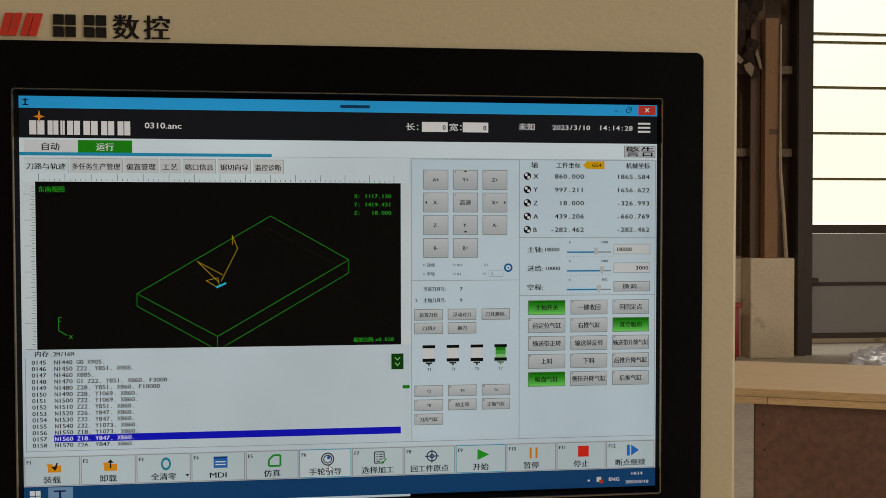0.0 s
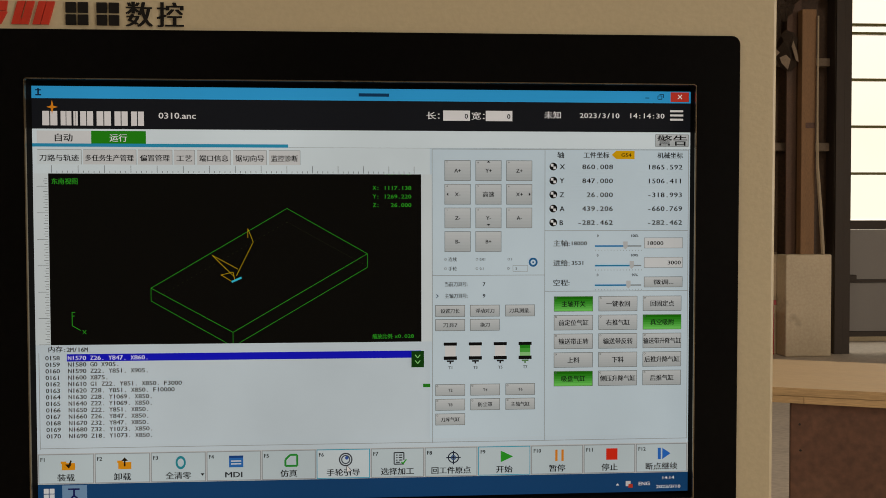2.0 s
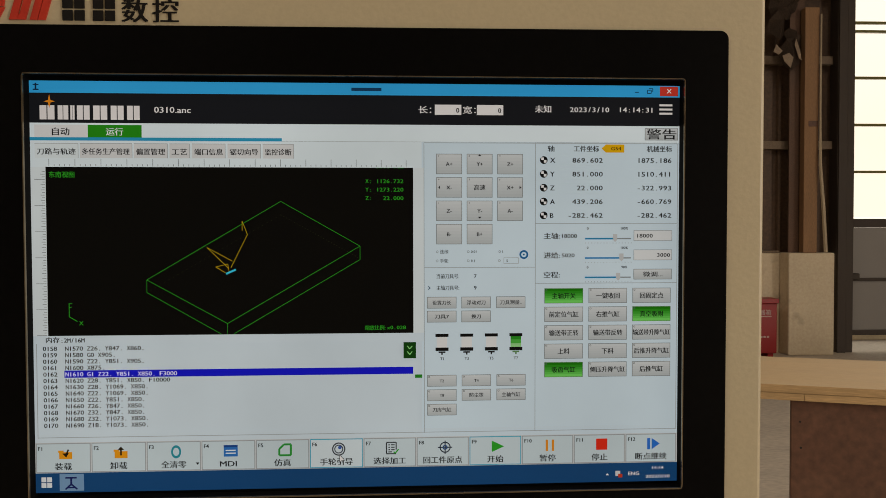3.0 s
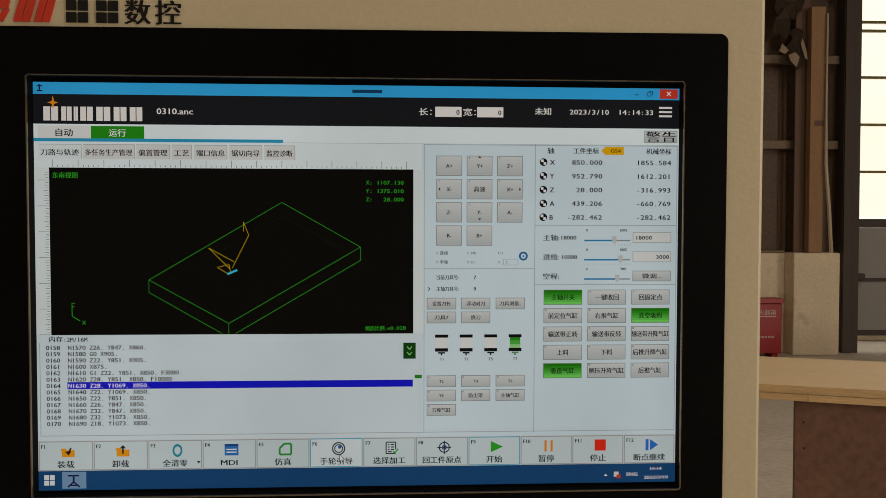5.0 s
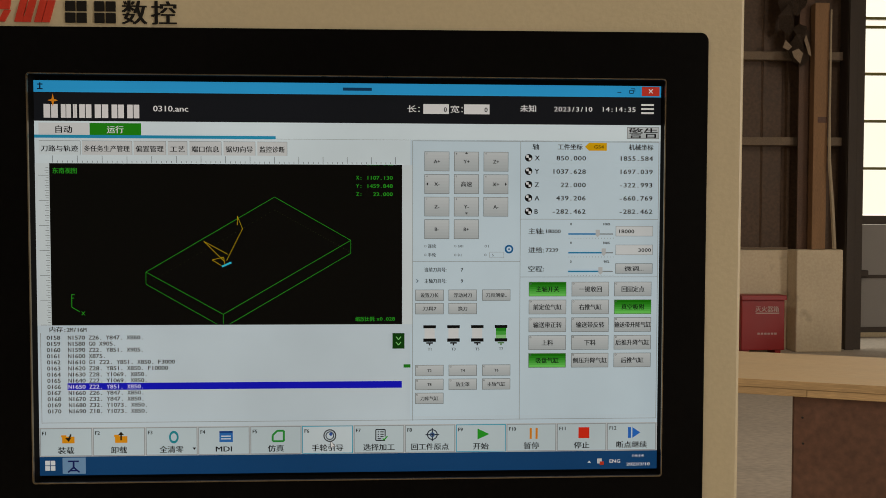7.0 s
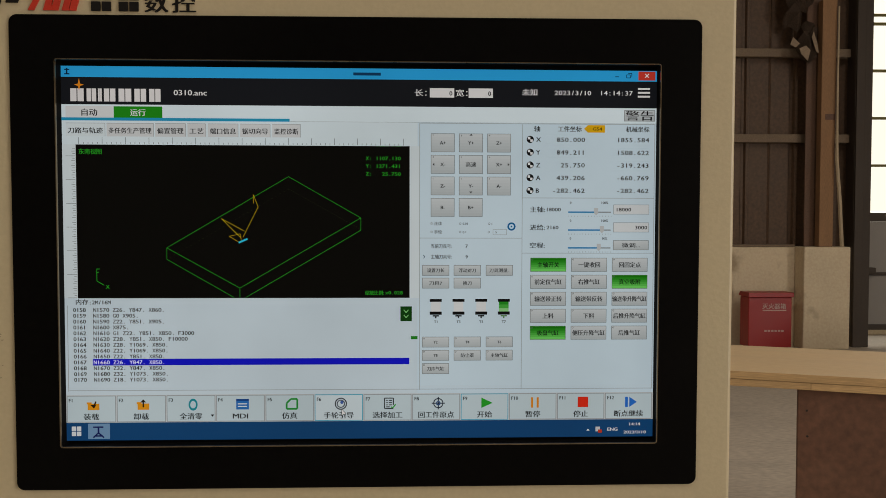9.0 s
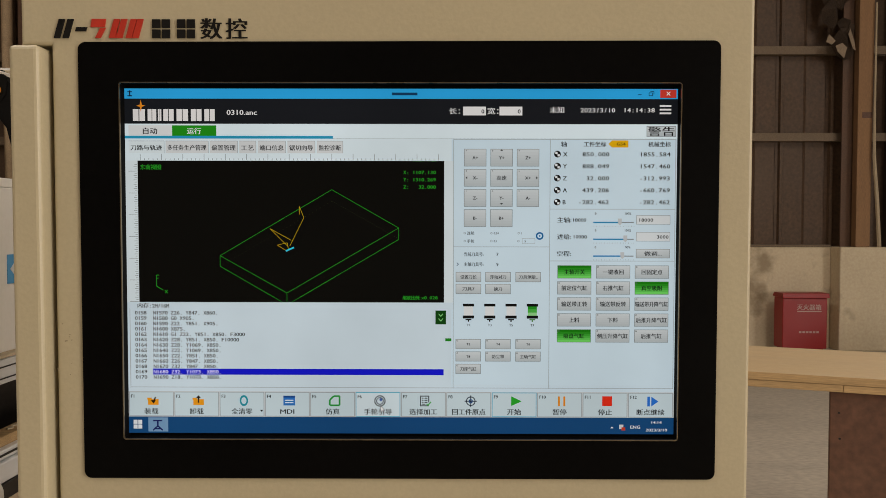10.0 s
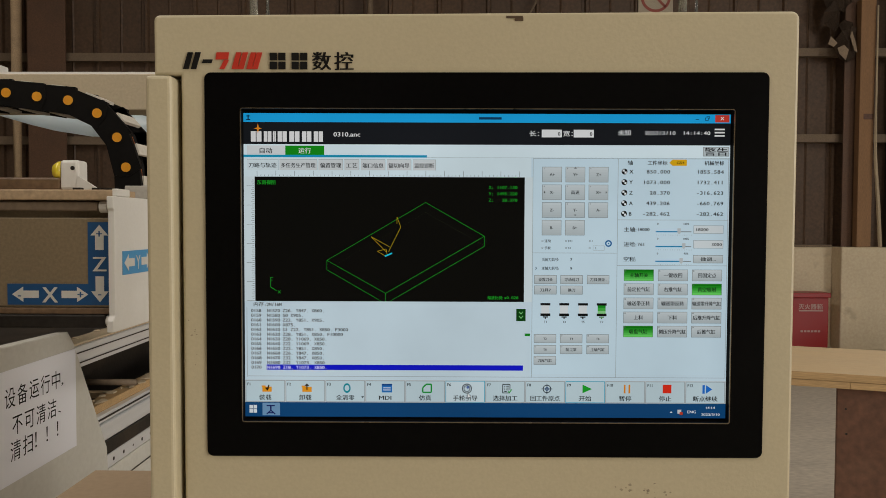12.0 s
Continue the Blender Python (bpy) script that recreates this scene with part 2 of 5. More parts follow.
def prism(points, y0, y1, axis="y", bevel=0.0):
    """A polygon in the other two axes, run from y0 to y1 along one axis."""
    bm = bmesh.new()
    put = {"y": lambda a, b, c: (a, c, b), "x": lambda a, b, c: (c, a, b), "z": lambda a, b, c: (a, b, c)}[axis]
    lo = [bm.verts.new(put(a, b, y0)) for a, b in points]
    hi = [bm.verts.new(put(a, b, y1)) for a, b in points]
    bm.faces.new(lo)
    bm.faces.new(hi[::-1])
    for i in range(len(points)):
        j = (i + 1) % len(points)
        bm.faces.new((lo[j], lo[i], hi[i], hi[j]))
    bmesh.ops.recalc_face_normals(bm, faces=bm.faces[:])
    if bevel:
        bmesh.ops.bevel(bm, geom=bm.edges[:], offset=bevel, segments=2, affect="EDGES", profile=0.5)
    return bm


def tube(path, radius, n=10):
    """A round bar along a path of points; radius may be a list."""
    bm = bmesh.new()
    rings = []
    for i, p in enumerate(path):
        p = Vector(p)
        d = (Vector(path[min(i + 1, len(path) - 1)]) - Vector(path[max(i - 1, 0)])).normalized()
        q = d.to_track_quat("Z", "Y")
        r = radius[i] if isinstance(radius, (list, tuple)) else radius
        rings.append([bm.verts.new(p + q @ Vector((r * math.cos(a), r * math.sin(a), 0))) for a in (2 * math.pi * k / n for k in range(n))])
    for a, b in zip(rings, rings[1:]):
        for k in range(n):
            bm.faces.new((a[k], a[(k + 1) % n], b[(k + 1) % n], b[k]))
    bm.faces.new(rings[0][::-1])
    bm.faces.new(rings[-1])
    bmesh.ops.recalc_face_normals(bm, faces=bm.faces[:])
    return bm


def disc(cx, cz, r, y, depth, n=20, r_in=0.0):
    """A short round plug facing -y."""
    bm = bmesh.new()
    f = [bm.verts.new((cx + r * math.cos(a), y, cz + r * math.sin(a))) for a in (2 * math.pi * k / n for k in range(n))]
    b = [bm.verts.new((v.co.x, y + depth, v.co.z)) for v in f]
    if r_in:
        g = [bm.verts.new((cx + (v.co.x - cx) * r_in / r, y, cz + (v.co.z - cz) * r_in / r)) for v in f]
    for k in range(n):
        j = (k + 1) % n
        bm.faces.new((f[k], b[k], b[j], f[j]))
        if r_in:
            bm.faces.new((f[j], g[j], g[k], f[k]))
    if not r_in:
        bm.faces.new(f)
    bmesh.ops.recalc_face_normals(bm, faces=bm.faces[:])
    return bm


def plate_with_hole(outer, inner, r, y0, y1, r_in=0.001):
    """A plate in x and z with rounded outer corners and a rectangular opening, from y0 (front) to y1."""
    def loop(x0, x1, z0, z1, rad):
        pts = []
        for cx, cz, a0 in ((x1 - rad, z1 - rad, 0), (x0 + rad, z1 - rad, 90), (x0 + rad, z0 + rad, 180), (x1 - rad, z0 + rad, 270)):
            pts += [(cx + rad * math.cos(radians(a0 + s * 15)), cz + rad * math.sin(radians(a0 + s * 15))) for s in range(7)]
        return pts
    bm = bmesh.new()
    o, i = loop(*outer, r), loop(*inner, r_in)
    of, ob_ = [bm.verts.new((x, y0, z)) for x, z in o], [bm.verts.new((x, y1, z)) for x, z in o]
    jf, jb = [bm.verts.new((x, y0, z)) for x, z in i], [bm.verts.new((x, y1, z)) for x, z in i]
    n = len(of)
    for k in range(n):
        j = (k + 1) % n
        for q in ((of[k], of[j], jf[j], jf[k]), (of[k], ob_[k], ob_[j], of[j]), (jf[j], jb[j], jb[k], jf[k]), (ob_[j], ob_[k], jb[k], jb[j])):
            bm.faces.new(q)
    bmesh.ops.recalc_face_normals(bm, faces=bm.faces[:])
    return bm


# ---- lettering with the built-in font ----
glyph_made = {}


def glyphs(s):
    """Points and faces of a word at size 1, in x and z, with its extent."""
    name = s
    if name not in glyph_made:
        c = bpy.data.curves.new("word", "FONT")
        c.body, c.resolution_u = s, 2
        o = new("word", c)
        dg = bpy.context.evaluated_depsgraph_get()
        me = bpy.data.meshes.new_from_object(o.evaluated_get(dg))
        pts = [v.co.xy[:] for v in me.vertices]
        faces = [tuple(p.vertices) for p in me.polygons]
        bpy.data.objects.remove(o)
        bpy.data.curves.remove(c)
        bpy.data.meshes.remove(me)
        xs, ys = [p[0] for p in pts] or [0, 0.3], [p[1] for p in pts] or [0, 0.3]
        glyph_made[name] = (pts, faces, min(xs), max(xs), min(ys), max(ys))
    return glyph_made[name]


def word_bm(s, x, z, h, y, w=None, align="c", cell=None, bm=None, bold=0.021):
    """A word facing -y about (x, z): h the height of its capitals, w its width, cell the pitch of evenly spaced characters."""
    bm = bm or bmesh.new()
    tall = any(ord(ch) > 0x2E80 for ch in s)
    k = h / (0.90 if tall else 0.73)
    if cell:
        for n, ch in enumerate(s):
            if ch != " ":
                pts, faces, a, b, c, d = glyphs(ch)
                kx = min(k * 1.22, cell * 0.90 / max(b - a, 0.01))
                ox = x + (n + 0.5) * cell - kx * (a + b) / 2
                for n2, sh in enumerate((-bold, bold) if bold else (0,)):
                    vs = [bm.verts.new((ox + kx * p[0] + k * sh, y - n2 * 2e-5, z + k * p[1])) for p in pts]
                    for f in faces:
                        bm.faces.new([vs[i] for i in f])
        return bm
    pts, faces, a, b, c, d = glyphs(s)
    kx = w / (b - a) if w else k
    ox = {"c": x - kx * (a + b) / 2, "l": x - kx * a, "r": x - kx * b}[align]
    mid = (c + d) / 2 if tall else 0.365
    for n2, sh in enumerate((-bold, bold) if bold else (0,)):
        vs = [bm.verts.new((ox + kx * p[0] + k * sh, y - n2 * 2e-5, z + k * (p[1] - mid))) for p in pts]
        for f in faces:
            bm.faces.new([vs[i] for i in f])
    return bm


# ---- the hall ----
WALL = 8.4


def hall():
    tagged(part("floor", box(-9, 9, -9.2, 30, -0.2, 0), CONCRETE), "worn dusty grey concrete workshop floor", "floor", kind="structure")
    half = tagged(part("wall_north", box(-9, 4.70, WALL, WALL + 0.24, 0, 1.10, 0.006), PLASTER), "stained whitewashed brick dado wall", "wall", kind="structure")
    part("pilaster", box(4.085, 4.590, WALL - 0.22, WALL - 0.001, 0, 1.105, 0.014), PLASTER, half)
    part("capping", box(-9, 4.08, WALL - 0.015, WALL + 0.2, 1.101, 1.125, 0.004), PURLIN, half)
    for name, b, m in (("wall_west", box(-9.2, -9, -9.2, 9, 0, 6.5), SIDE), ("wall_south", box(-9, 9, -9.2, -9, 0, 6.5), SIDE)):
        tagged(part(name, b, m), "plain painted hall side wall", "wall", kind="structure")
    # out of view; the opening is added to hold the fill lamp
    bm = bmesh.new()
    add_box(bm, 9, 9.2, -9.2, -7.0, 0, 6.5)
    add_box(bm, 9, 9.2, -2.2, 9, 0, 6.5)
    add_box(bm, 9, 9.2, -7.0, -2.2, 4.2, 6.5)
    tagged(part("wall_east", bm, SIDE), "unseen hall wall with an added gateway for the fill lamp", "wall", kind="structure")
    # roof out of view; its skylight strips are added above the fill lamps
    bm = bmesh.new()
    for x0, x1 in ((-9, -4.1), (-2.9, 3.4), (4.6, 9)):
        add_box(bm, x0, x1, -9.2, 9, 6.5, 6.6)
    for x0, x1 in ((-4.1, -2.9), (3.4, 4.6)):
        add_box(bm, x0, x1, 4.5, 9, 6.5, 6.6)
        add_box(bm, x0, x1, -9.2, -6.5, 6.5, 6.6)
    roof = tagged(part("ceiling", bm, ROOF), "unseen sheet metal hall roof with added skylight strips", "roof", kind="structure")
    for x0 in (-4.1, 3.4):
        part("skylight_sheet", box(x0, x0 + 1.2, -6.5, 4.5, 6.51, 6.53), WHITEPAINT, roof, "added pale sheet closing an unseen skylight")
    # corrugated cladding, one sheet a metre wide at a time
    clad = new("wall_cladding")
    tagged(clad, "dark brown corrugated steel cladding above the dado", "wall", kind="structure")
    prof = [(0, 0), (0.03, 0), (0.045, -0.03), (0.075, -0.03), (0.09, 0), (0.30, 0), (0.315, -0.012), (0.33, 0), (0.54, 0)]
    for i in range(25):
        x0 = -9.0 + i * 0.545
        bm = bmesh.new()
        lo = [bm.verts.new((x0 + a, WALL + 0.16 + d, 1.10)) for a, d in prof]
        hi = [bm.verts.new((x0 + a, WALL + 0.16 + d, 6.5)) for a, d in prof]
        for k in range(len(prof) - 1):
            bm.faces.new((lo[k], lo[k + 1], hi[k + 1], hi[k]))
        part("steel_sheet", bm, SHEET, clad)
    part("backing", box(-9, 4.75, WALL + 0.18, WALL + 0.24, 1.09, 6.5), SHEET, clad)
    part("backing", box(4.75, 9, WALL + 0.18, WALL + 0.24, 4.72, 6.5), SHEET, clad)
    for x0, x1, z in ((-9, -1.0, 2.25), (-1.0, 4.70, 2.292), (-9, -1.0, 3.172), (-1.0, 4.70, 3.228), (-9, 4.70, 4.15)):
        tagged(part("purlin", box(x0, x1, WALL + 0.05, WALL + 0.13, z - 0.045, z + 0.045, 0.004), PURLIN), "dusty horizontal steel purlin on the cladding", "beam", kind="structure")


def columns():
    for x, w, label in ((4.235, 0.16, "brown oxide steel column standing on the dado"), (-4.515, 0.42, "broad red-brown steel column beside a pipe")):
        ob = tagged(new("column"), label, "column", kind="structure")
        part("flange", box(x - w / 2, x + w / 2, WALL - 0.06, WALL - 0.04, 1.10 if x > 0 else 0, 6.5, 0.003), COLUMN, ob)
        part("web", box(x - 0.01, x + 0.01, WALL - 0.04, WALL + 0.045, 1.127, 6.5), COLUMN, ob)
    ob = tagged(new("door_post"), "dark brown steel door post beside the sliding door", "post", kind="structure")
    part("post", box(4.702, 4.893, WALL - 0.05, WALL + 0.12, 0, 4.7, 0.006), DOORFRAME, ob)
    part("flange", box(4.705, 4.80, WALL - 0.075, WALL - 0.052, 0, 4.7, 0.004), DOORFRAME, ob)
    tagged(part("pipe", tube([(-4.81, WALL - 0.12, 0), (-4.81, WALL - 0.12, 3.0), (-4.80, WALL - 0.12, 6.4)], 0.055), TANRAIL, smooth=True), "dusty tan vertical pipe beside a column", "pipe")
    tagged(part("conduit", tube([(-0.97, WALL - 0.05, 1.13), (-0.97, WALL - 0.05, 6.4)], 0.032), PURLIN, smooth=True), "pale vertical conduit on the cladding", "pipe")
    ob = thing("timber_post", "rough brown timber post with a dark knot stain", "post", 4.331, WALL - 0.14, 0)
    part("post", prism([(-0.075, 1.106), (0.075, 1.106), (0.085, 3.74), (-0.072, 3.74)], -0.05, 0.05, "y", 0.006), TIMBER, ob)
    part("knot", box(-0.03, 0.07, -0.0535, -0.051, 2.465, 2.525, 0.001), FILMPLY, ob, "dark stained knot")
    # batten up to about 2.2 m; the thin run above draws the post's pale edge
    tagged(part("timber_batten", tube([(4.497, WALL - 0.205, 1.112), (4.448, WALL - 0.24, 1.58), (4.412, WALL - 0.235, 2.05), (4.412, WALL - 0.225, 2.6), (4.418, WALL - 0.22, 3.66)], [0.022, 0.021, 0.018, 0.012, 0.009], 6), PALETIMBER), "thin pale bent batten leaning on the timber post, drawn on upwards as the pale post edge", "batten")
    tagged(part("timber_crosspiece", box(3.95, 4.70, WALL - 0.20, WALL - 0.062, 3.98, 4.08, 0.01), FILMPLY), "red-brown timber crosspiece above the post", "beam")


def sliding_door():
    d = tagged(new("door_1"), "grey sliding hall door with bright glazed upper strips", "door", kind="structure")
    x0, x1, y = 4.896, 8.6, WALL + 0.10
    part("lower_panel", box(x0, x1, y, y + 0.05, 0.815, 1.375), DOORGREY, d)
    part("lower_panel", box(x0, x1, y, y + 0.05, 0.232, 0.777), DOORGREY, d)
    part("rail", box(x0, x1, y - 0.02, y + 0.06, 0.779, 0.813, 0.004), DOORFRAME, d)
    part("rail", box(x0, x1, y - 0.02, y + 0.06, 0.172, 0.230, 0.004), DOORFRAME, d)
    part("rail", box(x0, x1, y - 0.02, y + 0.06, 1.377, 1.477, 0.004), DOORFRAME, d)
    zs = (1.479, 2.002, 2.526, 3.05, 3.566, 3.662, 4.18, 4.66)
    for a, b in zip(zs, zs[1:]):
        pane = part("pane", box(x0, x1, y + 0.02, y + 0.026, a + 0.014, b - 0.014), GLASS, d)
        pane.visible_shadow = False
        part("glazing_bar", box(x0, x1, y, y + 0.05, b - 0.013, b + 0.013, 0.003), BAR, d)
    part("latch", box(4.90, 5.0, y - 0.10, y - 0.021, 0.80, 0.87, 0.01), DOORFRAME, d)
    tagged(part("backdrop", box(1, 16, 13.5, 13.6, -0.1, 9), DAY), "bright hazy daylight outside the door", "backdrop", kind="structure")


def wall_clutter():
    rag = thing("hanging_rag", "tattered grey rag and torn paper hung on the column", "rag", 4.07, WALL - 0.11, 3.14)
    rnd = random.Random(5)
    for n in range(9):
        bm = bmesh.new()
        cx, cz, s = rnd.uniform(-0.12, 0.10), rnd.uniform(0.12, 0.85), rnd.uniform(0.08, 0.16)
        ring = [bm.verts.new((cx + s * rnd.uniform(0.5, 1) * math.cos(a), rnd.uniform(-0.05, 0.05), cz + 1.6 * s * rnd.uniform(0.6, 1) * math.sin(a))) for a in (k * math.pi / 4 for k in range(8))]
        mid = bm.verts.new((cx, -0.06, cz))
        for k in range(8):
            bm.faces.new((ring[k], ring[(k + 1) % 8], mid))
        bmesh.ops.solidify(bm, geom=bm.faces[:], thickness=0.006)
        part("fold", bm, KNOTRAG, rag)
    for pts in (((-0.04, 0.02), (0.03, -0.05), (0.06, 0.06), (0.01, 0.11), (-0.06, 0.08)), ((0.09, 0.26), (0.13, 0.14), (0.15, 0.03), (0.12, 0.05), (0.07, 0.20)), ((-0.16, 0.12), (-0.10, 0.09), (-0.06, 0.13), (-0.13, 0.20))):
        part("torn_scrap", prism(pts, -0.085, -0.079), TORNPAPER, rag, "torn brown paper scrap")
    ob = thing("extinguisher_box", "red metal fire extinguisher box with white print", "fire box", 3.652, 8.12, 0)
    part("body", box(-0.23, 0.23, -0.10, 0.12, 0.05, 0.58, 0.008), REDBOX, ob)
    part("lid", prism([(-0.13, 0.582), (0.13, 0.582), (0.13, 0.60), (0.10, 0.63), (-0.12, 0.63)], -0.24, 0.24, "x", 0.004), REDBOX, ob)
    for x in (-0.20, 0.14):
        part("foot", box(x, x + 0.06, -0.08, 0.10, 0, 0.048), REDBOX, ob)
    part("lettering", word_bm("灭火器箱", 0.04, 0.485, 0.058, -0.1035, 0.25), WHITEINK, ob, "white characters")
    part("print_bar", box(-0.08, 0.17, -0.1035, -0.101, 0.435, 0.447), WHITEINK, ob)
    for k in range(6):
        part("print_bar", box(-0.06 + k * 0.036, -0.035 + k * 0.036, -0.1035, -0.101, 0.215, 0.235), WHITEINK, ob)
    sign = thing("wall_sign", "faded cream sign board with a red prohibition ring", "sign", 2.16, WALL + 0.12, 3.62)
    part("board", box(-0.19, 0.19, -0.012, 0.0, 0, 0.5, 0.002), SIGN, sign)
    part("ring", disc(0, 0.22, 0.165, -0.0165, 0.004, 28, 0.135), SIGNRED, sign)
    bm = bmesh.new()
    add_box(bm, -0.15, 0.15, -0.0165, -0.013, -0.013, 0.013, 0, pose(0, 0, 0.22, 0, 45, 0))
    part("slash", bm, SIGNRED, sign)
    tagged(part("slack_cable", tube([(0.72, WALL + 0.04, 3.20), (0.72, WALL + 0.03, 3.55), (0.83, WALL + 0.03, 3.75), (0.92, WALL + 0.045, 4.15)], 0.012, 6), PURLIN), "thin pale cable hanging before the cladding", "cable")
    # crumpled wrap heaped on the floor behind the bench
    bm = bmesh.new()
    bmesh.ops.create_icosphere(bm, subdivisions=5, radius=1)
    for v in bm.verts:
        n = noise.noise(v.co * 2.0) * 0.22 + (0.5 - abs(noise.noise(Vector((v.co.x * 2.5, v.co.y * 2.5, v.co.z * 9 + v.co.x * 3))))) * 0.16 + noise.noise(v.co * 11) * 0.05
        v.co = Vector((v.co.x * 0.44, v.co.y * 0.4, max(0, (v.co.z + 0.55) * (0.25 + 0.04 * v.co.x)))) * (1 + n)
        v.co.z = max(0, v.co.z)
    heap = tagged(part("plastic_wrap", bm, PLASTIC, smooth=True), "crumpled grey-white plastic wrap heaped on the floor", "plastic wrap")
    heap.matrix_basis = pose(4.66, 6.5, 0)
    # pale block added so the gap below the door shows bright ground
    tagged(part("outdoor_kerb", box(4.94, 9, 9.3, 9.5, 0, 0.12, 0.01), PLASTER), "pale block added for the bright ground seen below the door", "kerb", kind="structure")


# ---- bench of plywood sheets ----
def bench():
    b = thing("plywood_bench", "pale plywood sheets on a red-brown plywood stand", "workbench", 1.09, 2.517, 0, rz=-19.2)
    part("top_sheet", box(-0.75, 1.9, 0, 0.60, 0.816, 0.842, 0.002), PLY, b)
    part("lower_sheet", box(-0.75, 1.9, 0.002, 0.60, 0.791, 0.8155, 0.0015), PLYEDGE, b)
    bm = bmesh.new()
    add_box(bm, -0.75, 1.9, -0.0022, -0.0005, 0.8165, 0.8415)
    part("edge_band", bm, PLYEDGE, b)
    for x0, x1 in ((-0.30, 0.20), (0.202, 0.9), (0.902, 1.6)):
        part("edge_strip", box(x0, x1, -0.0035, 0.0015, 0.7925, 0.8145, 0.0008), PLYEDGE, b)
    part("stand_panel", box(0.165, 1.7, 0.02, 0.045, 0.0, 0.790, 0.003), FILMPLY, b, "stained red-brown panel")
    part("stand_panel", box(-0.72, -0.68, 0.05, 0.55, 0.0, 0.790, 0.003), FILMPLY, b)
    rnd = random.Random(3)
    for k in range(2):
        part("nail_head", disc(0.19 + rnd.uniform(0, 0.01), 0.72 - k * 0.085, 0.004, 0.0185, 0.003, 8), DARKSTEEL, b)


# ---- machine behind the control cabinet ----
def arrow(cx, cz, w, l, turn):
    """A block arrow of width w and length l in x and z, turned by that many degrees."""
    pts = [(-l / 2, -w * 0.24), (l * 0.08, -w * 0.24), (l * 0.08, -w / 2), (l / 2, 0), (l * 0.08, w / 2), (l * 0.08, w * 0.24), (-l / 2, w * 0.24)]
    c, s = math.cos(radians(turn)), math.sin(radians(turn))
    return [(cx + c * x - s * z, cz + s * x + c * z) for x, z in pts]


def gantry():
    g = thing("machine_gantry", "khaki and white router gantry with blue axis labels", "gantry", 0, 1.45, 0)
    part("front_plate", box(-2.3, -0.762, 0.0, 0.02, 1.165, 1.352, 0.003), KHAKI, g)
    part("box_beam", box(-2.3, -0.76, 0.025, 0.34, 1.12, 1.388, 0.004), KHAKI, g)
    part("top_rail", box(-2.3, -0.752, -0.012, 0.10, 1.388, 1.410, 0.003), TANRAIL, g, "dusty tan strip")
    part("upper_slide", box(-2.3, -0.79, -0.004, 0.024, 1.366, 1.385, 0.003), PURLIN, g)
    part("roller", tube([(-0.788, 0.01, 1.375), (-0.772, 0.01, 1.375)], [0.013, 0.013], 14), WHITEPAINT, g)
    part("lower_slide", box(-2.3, -0.775, -0.006, 0.024, 1.122, 1.150, 0.003), DARKSTEEL, g)
    part("lower_lip", box(-2.3, -0.762, -0.003, 0.024, 1.151, 1.164, 0.002), BROWNLIP, g)
    part("roller", tube([(-0.776, 0.008, 1.136), (-0.760, 0.008, 1.136)], [0.013, 0.012], 14), WHITEPAINT, g)
    part("end_cap", prism([(-0.034, 1.117), (0.36, 1.117), (0.36, 1.396), (-0.030, 1.396), (-0.030, 1.372), (-0.024, 1.366), (-0.024, 1.15), (-0.034, 1.14)], -0.7595, -0.745, "x", 0.002), WHITEPAINT, g)
    part("cap_block", box(-0.756, -0.744, -0.012, 0.05, 1.396, 1.412, 0.002), WHITEPAINT, g)
    # blue axis label with its arrows and letters
    lab = part("axis_label", prism([(-0.982, 1.170), (-0.763, 1.170), (-0.763, 1.343), (-0.812, 1.343), (-0.812, 1.214), (-0.982, 1.214)], -0.0012, -0.0002), BLUE, g, "blue film with white arrows")
    for cx, cz, w, l, a, sg in ((-0.944, 1.192, 0.032, 0.056, 180, "-"), (-0.840, 1.192, 0.032, 0.056, 0, "+"), (-0.7875, 1.311, 0.037, 0.052, 90, "+"), (-0.7875, 1.203, 0.037, 0.054, -90, "-")):
        part("arrow", prism(arrow(cx, cz, w, l, a), -0.0020, -0.0013), LABELWHITE, lab)
        part("sign_mark", word_bm(sg, cx + (0.012 if a == 0 else -0.012 if a == 180 else 0), cz + (0.008 if a == 90 else -0.008 if a == -90 else 0), 0.018, -0.0024), BLUE, lab)
    part("letter", word_bm("X", -0.892, 1.192, 0.034, -0.0021, 0.032), LABELWHITE, lab)
    part("letter", word_bm("Z", -0.7875, 1.2565, 0.032, -0.0021, 0.028), LABELWHITE, lab)
    ylab = part("axis_label", box(-0.7448, -0.7438, 0.010, 0.165, 1.232, 1.282), LIGHTBLUE, g, "light blue film with a white arrow")
    for cy, a in ((0.043, 180), (0.132, 0)):
        bm = prism(arrow(cy, 1.257, 0.036, 0.052, a), -0.7436, -0.7431, "x")
        part("arrow", bm, LABELWHITE, ylab)
    bm = word_bm("Y", 0.088, 1.257, 0.032, 0, 0.024, bold=0.0)
    for v in bm.verts:
        v.co = Vector((-0.7430, v.co.x, v.co.z))
    part("letter", bm, LABELWHITE, ylab)
    # signal lamp on the beam
    lamp = part("signal_lamp", box(-0.885, -0.845, 0.03, 0.075, 1.411, 1.474, 0.006), WHITEPAINT, g, "white housing with a yellow lens")
    part("lens", tube([(-0.886, 0.052, 1.452), (-0.896, 0.052, 1.452), (-0.905, 0.052, 1.452), (-0.909, 0.052, 1.452)], [0.021, 0.021, 0.016, 0.006], 16), YELLOW, lamp, smooth=True)
